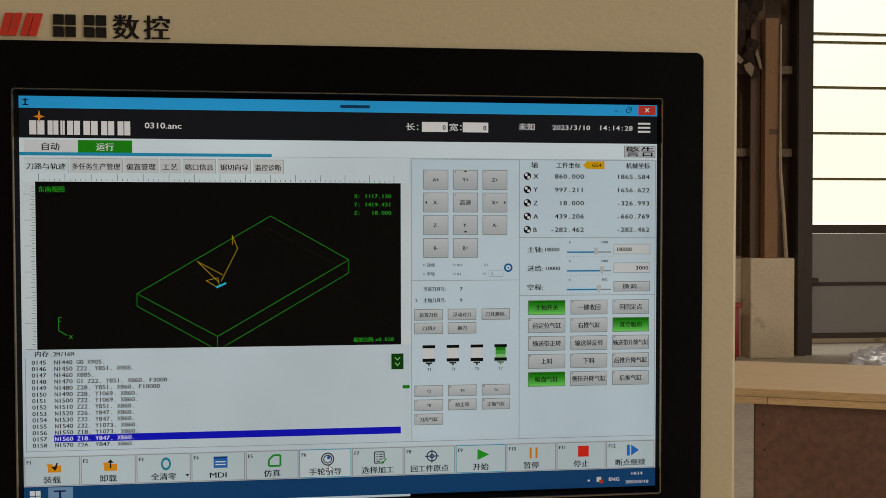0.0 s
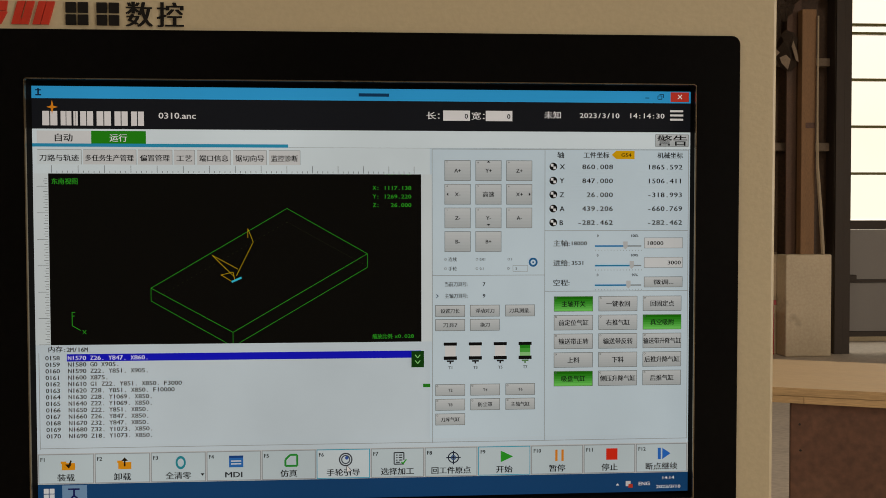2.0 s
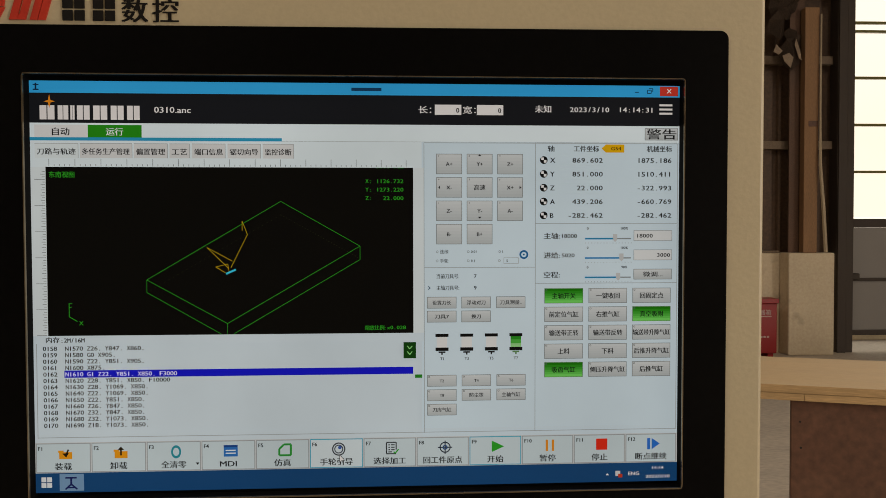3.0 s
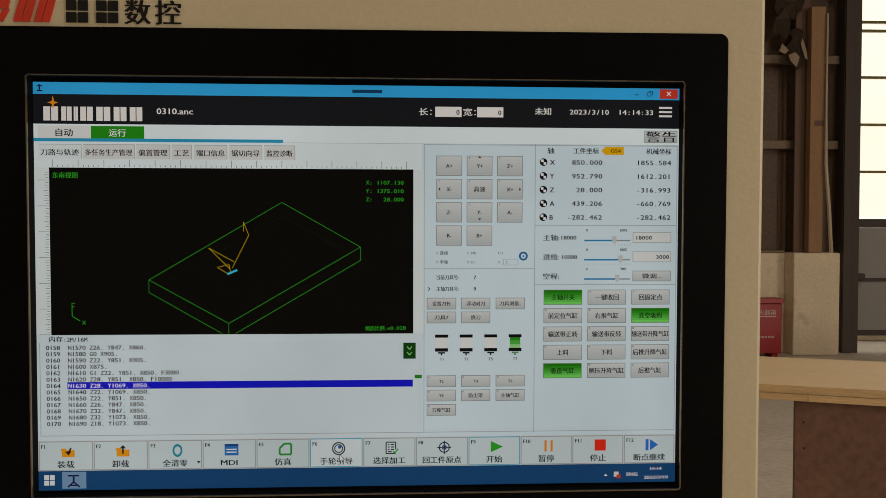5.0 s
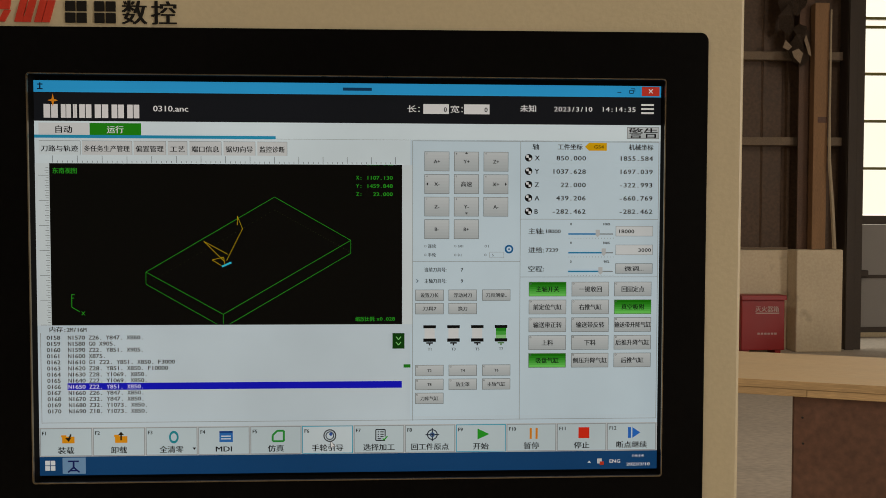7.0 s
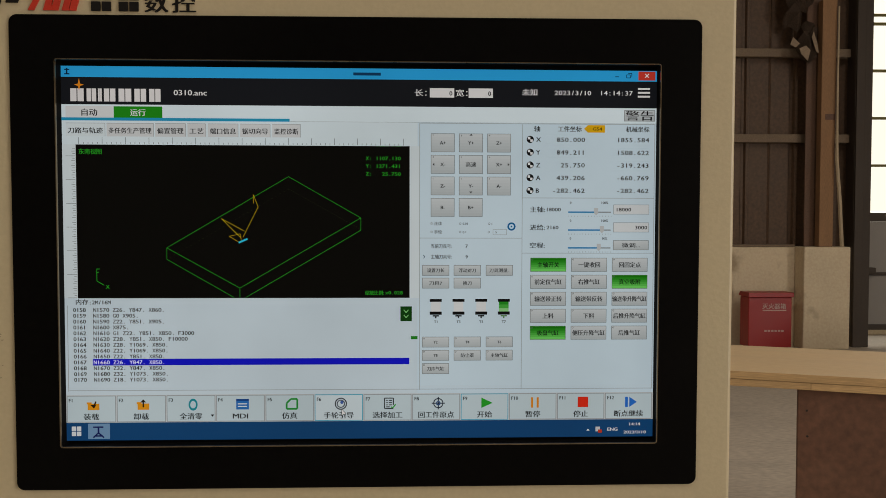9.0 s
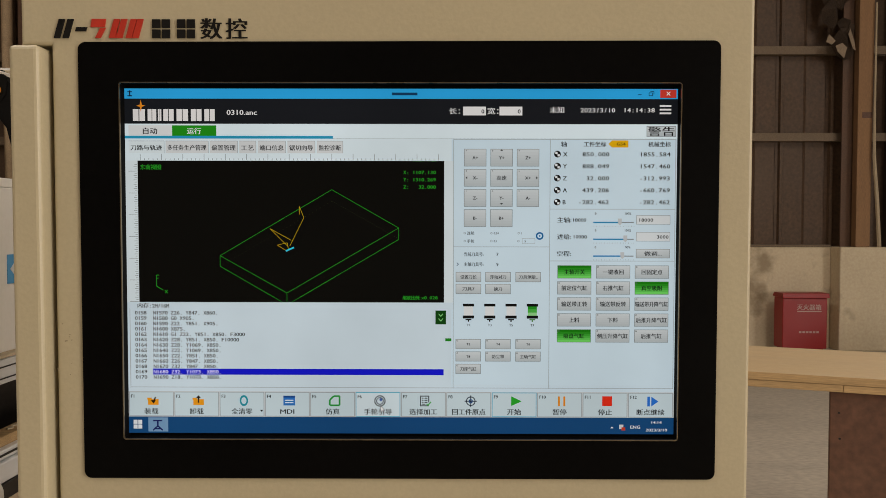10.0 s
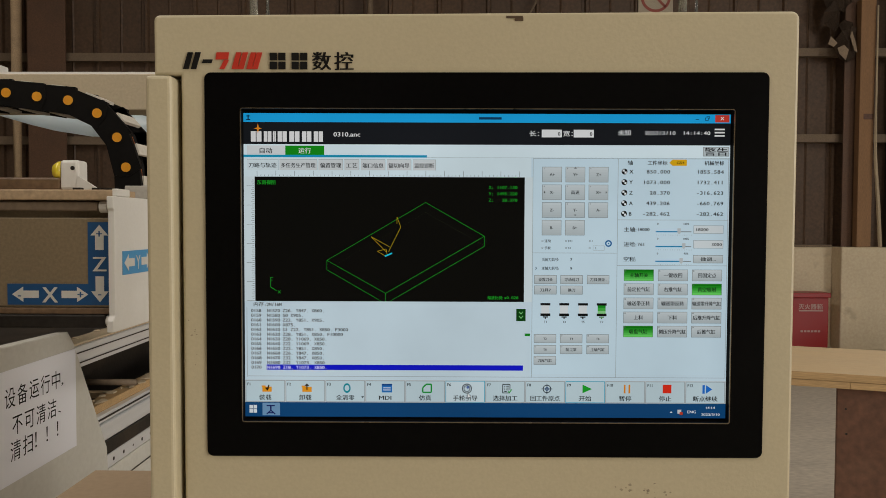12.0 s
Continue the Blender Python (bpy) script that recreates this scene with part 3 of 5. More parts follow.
    part("lamp_bracket", prism([(-0.85, 1.411), (-0.80, 1.411), (-0.845, 1.44)], 0.028, 0.036), WHITEPAINT, lamp)
    part("screw", disc(-0.857, 1.457, 0.0045, 0.0285, 0.003, 10), DARKSTEEL, lamp)
    part("cover", box(-2.3, -0.885, 0.03, 0.12, 1.411, 1.437, 0.004), BROWNLIP, g)
    for x in (-0.835, -0.795, -0.775):
        part("bolt", box(x - 0.008, x + 0.008, 0.0, 0.015, 1.4105, 1.4145), DARKSTEEL, g)
    # foot plate with the notice
    foot = part("foot_plate", prism([(-0.62, 1.125), (0.012, 1.112), (0.036, 1.085), (0.19, 0.815), (0.20, 0.70), (-0.62, 0.70)], -0.885, -0.862, "x", 0.003), PLATEPAINT, g)
    sheet = part("notice", box(-0.8615, -0.8607, -0.257, 0.040, 0.862, 1.072), PAPER, foot, "white paper notice with black characters")
    for s, y0, z, w in (("设备运行中，", -0.228, 1.0205, 0.232), ("不可清洁、", -0.205, 0.966, 0.192), ("清扫！！！", -0.212, 0.920, 0.192)):
        cell = w / (len(s) - 0.35)
        for n, ch in enumerate(s):
            at, tall, wide = {"，": (0.10, 0.016, 0.010), "、": (0.22, 0.016, 0.012), "！": (0.18, 0.036, 0.006)}.get(ch, (0.5, 0.037, 0.034))
            bm = word_bm(ch, (n + at) * cell, z - (0.013 if ch in "，、" else 0), tall, 0, wide, bold=0.0)
            for v in bm.verts:
                v.co = Vector((-0.8603, y0 + v.co.x, v.co.z))
            part("character", bm, INK, sheet)
    return g


def cable_chain():
    c = thing("cable_chain", "black nylon cable chain with orange link pins", "cable chain", 0, 1.72, 0)
    pts = [(-1.60, 1.662), (-1.52, 1.661), (-1.44, 1.660), (-1.365, 1.659), (-1.29, 1.658), (-1.212, 1.656), (-1.135, 1.655), (-1.060, 1.646), (-0.984, 1.637), (-0.914, 1.606), (-0.866, 1.548), (-0.845, 1.476), (-0.840, 1.404)]
    for k2, ((x0, z0), (x1, z1)) in enumerate(zip(pts, pts[1:])):
        a = math.degrees(math.atan2(z1 - z0, x1 - x0))
        m = pose((x0 + x1) / 2, 0, (z0 + z1) / 2, 0, -a, 0)
        l = math.hypot(x1 - x0, z1 - z0)
        outline = [(-l / 2 - 0.018, -0.030), (l / 2 + 0.012, -0.034), (l / 2 + 0.022, 0.0), (l / 2 + 0.012, 0.034), (-l / 2 - 0.018, 0.030), (-l / 2 - 0.026, 0)]
        link = c
        for y0 in (0.002 * (k2 % 2), 0.115):
            bm = bmesh.new()
            f = [bm.verts.new(m @ Vector((x, y0, z))) for x, z in outline]
            b = [bm.verts.new(m @ Vector((x, y0 + 0.012, z))) for x, z in outline]
            bm.faces.new(f)
            bm.faces.new(b[::-1])
            for k in range(6):
                bm.faces.new((f[(k + 1) % 6], f[k], b[k], b[(k + 1) % 6]))
            bmesh.ops.recalc_face_normals(bm, faces=bm.faces[:])
            if link is c:
                link = part("link", bm, CHAINBLACK, c)
            else:
                part("back_plate", bm, CHAINBLACK, link)
        bm = bmesh.new()
        add_box(bm, -0.014, 0.014, 0.0145, 0.1145, 0.028, 0.0355, 0, m)
        part("crossbar", bm, BARGREY, link, "light grey plastic crossbar")
        bm = bmesh.new()
        add_box(bm, -0.012, 0.012, 0.0145, 0.1145, -0.034, -0.028, 0, m)
        part("crossbar", bm, GREYCLIP, link)
    for x, z in pts[1:-1]:
        part("pin", disc(x, z, 0.0115, -0.003, 0.0025, 20), ORANGE, c, "orange pin")
    for y, dz, mtl in ((0.030, 0.012, WIRE), (0.046, 0.004, WIRE), (0.062, 0.014, GREYCLIP), (0.078, 0.006, WIRE), (0.096, 0.012, CHAINBLACK)):
        part("cable", tube([(x, y, z + dz) for x, z in pts], 0.006, 6), mtl, c)
    part("end_clip", box(-0.85, -0.78, 0.0, 0.10, 1.398, 1.432, 0.003), GREYCLIP, c)
    return c


def machine_bed():
    b = thing("machine_bed", "long machine bed with guide rails and bolts", "machine bed", 0, 0, 0)
    y0, y1 = 1.0, 4.6
    SHAFT = 0.883
    part("upper_beam", box(-1.065, -1.0, y0, y1, 0.972, 1.028, 0.004), ALU, b)
    for z in (0.984, 1.010):
        part("beam_groove", box(-0.9995, -0.998, y0, y1, z, z + 0.003), DARKSTEEL, b)
    part("beam_cover", box(-1.062, -1.004, y0, y1, 1.029, 1.036, 0.001), PALETIMBER, b, "pale dusty wood cover")
    part("sunken_bed", box(-2.1, -1.066, y0, y1, 0.972, 0.99), DARKSTEEL, b, "dark sunken machine bed")
    # solid dark box and floor, the hollow's shade put into their colour
    part("recess", box(-1.40, -1.13, y0, y1, 0.5, 0.971), DARKSTEEL, b)
    part("cavity_floor", box(-1.129, -1.021, y0, y1, 0.70, 0.80), DARKSTEEL, b)
    for y in (2.05, 2.9, 3.8):
        part("cross_shaft", tube([(-1.129, y, SHAFT), (-0.962, y, SHAFT)], 0.009, 12), PURLIN, b, smooth=True)
        part("cross_lath", box(-1.129, -1.0, y - 0.012, y + 0.012, SHAFT - 0.045, SHAFT - 0.026, 0.002), TANRAIL, b, "wooden lath")
    part("ledge", box(-1.02, -0.975, y0, y1, 0.81, 0.866, 0.002), PLYEDGE, b, "dusty wooden ledge")
    part("guide_rail", box(-0.9745, -0.955, y0, y1, 0.825, 0.846, 0.003), ALU, b)
    part("guide_groove", box(-0.9545, -0.9535, y0, y1, 0.833, 0.838), DARKSTEEL, b)
    part("guide_rail", box(-0.9745, -0.948, y0, y1, 0.778, 0.823, 0.004), ALU, b)
    part("black_rail", box(-0.9745, -0.944, y0, y1, 0.742, 0.777, 0.002), DARKSTEEL, b)
    strip = part("bolt_strip", box(-0.9745, -0.943, y0, y1, 0.705, 0.741, 0.002), ALU, b)
    for k in range(34):
        bm = disc(1.05 + k * 0.062, 0.722, 0.0055 if k % 3 else 0.0035, 0, 0.003, 8)
        for v in bm.verts:
            v.co = Vector((-0.9425 + v.co.y * -0.5, v.co.x, v.co.z))
        part("bolt", bm, DARKSTEEL, strip)
    part("side_panel", box(-1.02, -0.94, y0, y1, 0.12, 0.704, 0.003), PLATEPAINT, b)
    part("panel_seam", box(-0.9395, -0.9388, y0, y1, 0.655, 0.659), DARKSTEEL, b)
    for y in (1.3, 2.8, 4.3):
        part("foot", box(-1.25, -1.0, y - 0.08, y + 0.08, 0, 0.119), DARKSTEEL, b)
    rnd = random.Random(5)
    for k in range(40):
        high = k % 2
        x, y = (rnd.uniform(-1.055, -1.02), rnd.uniform(1.25, 3.2)) if high else (rnd.uniform(-1.012, -0.985), rnd.uniform(1.2, 2.6))
        z = 1.0365 if high else 0.8665
        s, a = rnd.uniform(0.008, 0.026), rnd.uniform(0, 6.28)
        sc = thing("wood_scrap", "splintered offcut of pale wood lying on the bed", "wood scrap", x, y, z)
        bm = bmesh.new()
        ring = [(s * rnd.uniform(0.5, 1) * math.cos(a + q * 1.05), s * 1.6 * rnd.uniform(0.4, 1) * math.sin(q * 1.05 + a)) for q in range(6)]
        lo = [bm.verts.new((p[0], p[1], 0)) for p in ring]
        hi = [bm.verts.new((p[0] * 0.9, p[1] * 0.9, rnd.uniform(0.001, 0.004))) for p in ring]
        bm.faces.new(lo[::-1])
        top = bm.verts.new((0, 0, rnd.uniform(0.003, 0.006)))
        for q in range(6):
            bm.faces.new((lo[q], lo[(q + 1) % 6], hi[(q + 1) % 6], hi[q]))
            bm.faces.new((hi[q], hi[(q + 1) % 6], top))
        part("splinter", bm, PALETIMBER, sc)
        tagged(sc, "splintered offcut of pale wood lying on the bed", "wood scrap", group="wood scraps on the machine bed")
    board = thing("brown_board", "brown fibreboard sheet on a plain stand", "board", -0.69, 1.21, 0)
    part("sheet", box(0, 0.36, -0.55, 0, 0.882, 0.90, 0.002), MDF, board)
    for x in (0.05, 0.28):
        part("leg", box(x, x + 0.04, -0.5, -0.46, 0, 0.881), MDF, board)
        part("leg", box(x, x + 0.04, -0.08, -0.04, 0, 0.881), MDF, board)
    far = thing("beam_frame", "beige painted machine cross beam on two legs", "machine frame", 0, 3.0, 0)
    part("cross_beam", box(-3.2, 0.05, 0, 0.16, 1.80, 1.945, 0.004), BEAMPAINT, far)
    part("top_strip", box(-3.2, 0.05, 0.01, 0.15, 1.9455, 1.955), WHITEPAINT, far)
    part("lug", box(-1.99, -1.92, 0.02, 0.10, 1.956, 1.99, 0.006), WHITEPAINT, far)
    part("leg", box(-3.2, -3.06, 0.01, 0.15, 0, 1.799), BEAMPAINT, far)
    part("leg", box(-0.1, 0.04, 0.01, 0.15, 0, 1.799), BEAMPAINT, far)
    roll = thing("film_duct", "pale blue-white translucent film duct behind the cable chain", "film duct", 0, 4.0, 0)
    run = ((-2.9, 1.965, 0.008), (-2.7, 1.952, 0.012), (-2.49, 1.932, 0.020), (-2.31, 1.905, 0.043), (-2.185, 1.890, 0.058), (-1.99, 1.873, 0.071), (-1.80, 1.866, 0.069), (-1.69, 1.850, 0.058), (-1.5, 1.835, 0.055))
    bm = tube([(x, 0, z) for x, z, r in run], [r for x, z, r in run], 24)
    bmesh.ops.delete(bm, geom=[f for f in bm.faces if len(f.verts) > 4], context="FACES_ONLY")
    part("film", bm, FILM, roll, smooth=True)
    for x, z in ((-2.6, 1.96), (-1.55, 1.83)):
        part("stand_leg", box(x - 0.02, x + 0.02, -0.02, 0.02, 0, z - 0.03), DARKSTEEL, roll)


# ---- control cabinet ----
FACE = 0.512
# the cabinet stands a little askew to the hall and leans back slightly
LEAN = pose(0, FACE, 1.3, 0.47, 0, 0.66) @ pose(0, -FACE, -1.3)


def cabinet():
    c = thing("control_cabinet", "beige powder-coated machine control cabinet, paint chipped at the rim", "control cabinet", 0, FACE, 0)
    c.matrix_basis = LEAN @ c.matrix_basis
    # hinged front with a step at its upper corner, open behind the monitor
    def arc(cx, cz, r, a0):
        return [(cx + r * math.cos(radians(a0 + 18 * k)), cz + r * math.sin(radians(a0 + 18 * k))) for k in range(6)]
    outline = [(0.241, 0.62)] + arc(0.234, 1.5158, 0.007, 0) + arc(-0.300, 1.513, 0.005, 90) + [(-0.305, 1.4675), (-0.2825, 1.4675), (-0.2825, 0.62)]
    hole = [(0.2135, 1.143), (0.2135, 1.4675), (-0.2595, 1.4675), (-0.2595, 1.143)]
    bm = bmesh.new()
    o = [bm.verts.new((x, -0.004, z)) for x, z in outline]
    ob_ = [bm.verts.new((x, 0.022, z)) for x, z in outline]
    h = [bm.verts.new((x, -0.004, z)) for x, z in hole]
    hb = [bm.verts.new((x, 0.022, z)) for x, z in hole]
    n = len(o)
    bm.faces.new([o[0], *o[1:7], h[1], h[0]])
    bm.faces.new([*o[6:8], h[2], h[1]])
    bm.faces.new([*o[7:15], h[2]])
    bm.faces.new([o[14], o[15], h[3], h[2]])
    bm.faces.new([o[15], o[0], h[0], h[3]])
    for k in range(n):
        bm.faces.new((o[k], o[(k + 1) % n], ob_[(k + 1) % n], ob_[k]))
    for k in range(4):
        bm.faces.new((h[k], h[(k + 1) % 4], hb[(k + 1) % 4], hb[k]))
    bmesh.ops.recalc_face_normals(bm, faces=bm.faces[:])
    if sum(f.normal.y * f.calc_area() for f in bm.faces) > 0:
        bmesh.ops.reverse_faces(bm, faces=bm.faces[:])
    rim = [e for e in bm.edges if e.verts[0] in o and e.verts[1] in o and len(e.link_faces) == 2 and e.calc_face_angle(0) > 1]
    bmesh.ops.bevel(bm, geom=rim, offset=0.0026, segments=3, affect="EDGES", profile=0.5)
    door = part("front_door", bm, BEIGE, c)
    part("body", box(-0.300, 0.238, 0.026, 0.34, 0.62, 1.512, 0.004), BEIGE, c)
    part("side_post", box(-0.3085, -0.2862, -0.016, 0.20, 0.62, 1.4655, 0.0035, 3), BEIGE, c)
    # strip that paints the gap's shade over the beige body behind
    part("hinge_gap", box(-0.2860, -0.2827, 0.008, 0.0255, 0.62, 1.466), GAPSHADE, c, "black strip painted as the shade in the gap beside the door")
    part("pedestal", box(-0.20, 0.16, 0.08, 0.30, 0.0, 0.619, 0.004), BEIGE, c)
    for x, z, w, hh in ((0.0, 1.5168, 0.014, 0.002), (0.004, 1.515, 0.007, 0.003)):
        part("paint_chip", box(x - w / 2, x + w / 2, -0.0046, -0.0041, z - hh / 2, z + hh / 2), CHIP, door, "bare chipped paint")
    rnd = random.Random(11)
    for k in range(16):
        x, z, s = rnd.gauss(0.115, 0.016), rnd.gauss(1.112, 0.003), rnd.uniform(0.0006, 0.0022)
        part("scuff", prism([(x + s * rnd.uniform(0.3, 1.2) * math.cos(q * 0.9), z + s * rnd.uniform(0.15, 0.8) * math.sin(q * 0.9)) for q in range(7)], -0.00425, -0.0040), SCUFF, door)
    for k in range(9):
        x, z, s = rnd.gauss(-0.274, 0.004), rnd.gauss(1.235, 0.012), rnd.uniform(0.0004, 0.0012)
        part("scuff", prism([(x + s * rnd.uniform(0.3, 1.2) * math.cos(q * 0.9), z + s * rnd.uniform(0.15, 0.8) * math.sin(q * 0.9)) for q in range(7)], -0.00425, -0.0040), SCUFF, door)
    # maker's mark as plain slanted blocks, then the two characters for numerical control
    def block(x0, x1, z0, z1, sl=0.004):
        return prism([(x0, z0), (x1, z0), (x1 + sl, z1), (x0 + sl, z1)], -0.0052, -0.0041)
    for x0, x1, bars in ((-0.2800, -0.2690, 2), (-0.2525, -0.2420, 1), (-0.2390, -0.2290, 2), (-0.2265, -0.2170, 2)):
        mtl = INK if x0 < -0.26 else REDINK
        if bars == 1:
            part("mark_block", block(x0, x1, 1.4835 - 0.003, 1.4865, 0.001), mtl, door)
            part("mark_block", block((x0 + x1) / 2 - 0.002, (x0 + x1) / 2 + 0.002, 1.4725, 1.480), mtl, door)
        else:
            part("mark_block", block(x0, x0 + 0.0045, 1.4725, 1.4865), mtl, door)
            part("mark_block", block(x1 - 0.0045, x1, 1.4725, 1.4865), mtl, door)
            part("mark_block", block(x0 + 0.0046, x1 - 0.0046, 1.4825 if x0 != -0.2390 else 1.4725, 1.4865 if x0 != -0.2390 else 1.4760, 0.001), mtl, door)
    part("mark_block", block(-0.2640, -0.2560, 1.4775, 1.4805, 0.001), INK, door)
    for x in (-0.2000, -0.1815):
        for du in (-0.0067, 0.0006):
            for dz in (1.4725, 1.4800):
                part("mark_block", block(x + du, x + du + 0.0060, dz, dz + 0.0063, 0.0), INK, door)
    for s, x in (("数", -0.1628), ("控", -0.1440)):
        bm = word_bm(s, x, 1.4795, 0.0150, -0.0046, bold=0.03)
        part("lettering", bm, INK, door, "black characters")
    # clear straps on the roof of the cabinet
    for x in (-0.243, 0.170):
        for d in (0.0, 0.013):
            st = tagged(part("clear_tube", tube([(x + d, FACE + 0.09, 1.5125), (x + d * 1.05, FACE + 0.09, 1.60), (x + d * 0.8 - 0.003, FACE + 0.09, 1.75)], 0.0045, 10), CLEAR, smooth=True), "clear plastic tube rising from the cabinet roof", "tube", "tubes on the cabinet")
            st.matrix_basis = LEAN
    return c


# ---- monitor and its picture; local millimetres from the middle of the display ----
U0, V0 = -22.5, 1306.0


def P3(u, v, d):
    return ((u - U0) / 1000, -d / 1000, (v - V0) / 1000)


def quad(bm, u0, u1, v0, v1, d, mi=0):
    f = bm.faces.new([bm.verts.new(P3(u, v, d)) for u, v in ((u0, v0), (u1, v0), (u1, v1), (u0, v1))])
    f.material_index = mi
    return bm


def panel(parent, name, u0, u1, v0, v1, d, material):
    return part(name, quad(bmesh.new(), u0, u1, v0, v1, d), material, parent)


def line(bm, a, b, w, d, mi=0):
    (u0, v0), (u1, v1) = a, b
    l = math.hypot(u1 - u0, v1 - v0) or 1
    nu, nv = -(v1 - v0) / l * w / 2, (u1 - u0) / l * w / 2
    f = bm.faces.new([bm.verts.new(P3(u, v, d)) for u, v in ((u0 - nu, v0 - nv), (u1 - nu, v1 - nv), (u1 + nu, v1 + nv), (u0 + nu, v0 + nv))])
    if f.normal.y > 0:
        f.normal_flip()
    f.material_index = mi


def caption(parent, s, u, v, h, material, w=None, align="c", d=0.5, cell=None, name="caption"):
    x, _, z = P3(u, v, 0)
    bm = word_bm(s, x, z, h / 1000, -d / 1000, w / 1000 if w else None, align, cell / 1000 if cell else None)
    return part(name, bm, material, parent)


def button(parent, u0, u1, v0, v1, text="", h=2.6, w=None, on=False, d=0.2, led=False):
    bm = bmesh.new()
    quad(bm, u0, u1, v0, v1, d, 0)
    vm = (v0 + v1) / 2
    # a shaded face in bands, from its upper edge down
    bands = 6
    top, low = ((8, 122, 14), (104, 212, 100)) if on else ((198, 209, 214), (178, 190, 195))
    tall = (v1 - v0 - 0.7) / bands
    for k in range(bands):
        quad(bm, u0 + 0.35, u1 - 0.35, v1 - 0.35 - (k + 1) * tall, v1 - 0.35 - k * tall, d + 0.08, k + 1)
    mats = [ui(90, 130, 90) if on else ui(120, 130, 132)] + [ui(*(round(a + (b - a) * k / (bands - 1)) for a, b in zip(top, low))) for k in range(bands)]
    b = part("button", bm, mats, parent)
    if text:
        caption(b, text, (u0 + u1) / 2, vm, h, ui(18, 20, 22), w, d=d + 0.3)
    if led:
        x, _, z = P3(u0 + 1.3, v1 - 1.2, 0)
        part("indicator", disc(x, z, 0.0006, -(d + 0.2) / 1000, 0.00005, 10, 0.00035), ui(90, 100, 100), b)
    return b


MOVING = {}
# the display lies a little behind the frame
SINK, DROP, SPREAD = 0.003, 0.00075, 1.0145
LINE = 4.07
# what the machine tells of itself, every half second: the three axes and the feed
TOLD = (
    [860.0] * 4 + [860.008, 904.719, 869.602] + [850.0] * 18,
    [997.211, 942.711, 889.544, 848.572, 847.0, 849.485, 851.0, 851.0, 851.0, 900.289, 952.79, 1004.956, 1055.557, 1069.0, 1037.628, 984.961, 932.461, 879.794, 849.211, 848.573, 888.049, 939.882, 991.549, 1044.049, 1073.0],
    [18.0] * 4 + [26.0, 23.515, 22.0, 23.5, 28.0, 28.0, 28.0, 28.0, 28.0, 24.522] + [22.0] * 4 + [25.75] + [32.0] * 5 + [28.37],
)
FEED = [10000, 10000, 10000, 2957, 3531, 4404, 5020, 3000, 6120, 10000, 10000, 10000, 8357, 1164, 7239, 10000, 10000, 10000, 2160, 1890, 10000, 10000, 10000, 10000, 761]
OFFSETS = (1005.584, 659.411, -344.993)
MARKED = (157, 158, 159, 160, 162, 163, 164, 165, 166, 167, 169, 170)


def wheel(parent, name, texts, u0, u1, v, tall, d, base, tone, h, cell, align="r"):
    """A many-sided drum of figures behind the display, one text a side; its front side stands at depth d."""
    n = max(len(texts), 14)
    r = tall / 2 / math.tan(math.pi / n)
    half = (u1 - u0) / 2
    bm = bmesh.new()
    rims = []
    for k in range(n):
        a = 2 * math.pi * (k - 0.5) / n
        rad = r / math.cos(math.pi / n)
        rims.append([bm.verts.new((x / 1000, -rad * math.cos(a) / 1000, -rad * math.sin(a) / 1000)) for x in (-half, half)])
    for k in range(n):
        (a, b), (c, e) = rims[k], rims[(k + 1) % n]
        bm.faces.new((a, b, e, c))
    bmesh.ops.recalc_face_normals(bm, faces=bm.faces[:])
    drum = part(name, bm, base, parent)
    for k, s in enumerate(texts):
        x0 = half - cell * len(s) if align == "r" else -half + 0.6
        bm = word_bm(s, x0 / 1000, -h / 2000, h / 1000, -(r + 0.06) / 1000, cell=cell / 1000)
        bm.transform(pose(0, 0, 0, 360 * k / n, 0, 0))
        part("value_text", bm, tone, drum)
    for ob in (drum, *drum.children):
        ob.data.transform(Matrix.Scale(SPREAD, 4))
    x, y, z = P3((u0 + u1) / 2, v, d - r)
    drum["seat"] = [x * SPREAD, y * SPREAD + SINK, z * SPREAD - DROP]
    drum["sides"] = n
    return drum


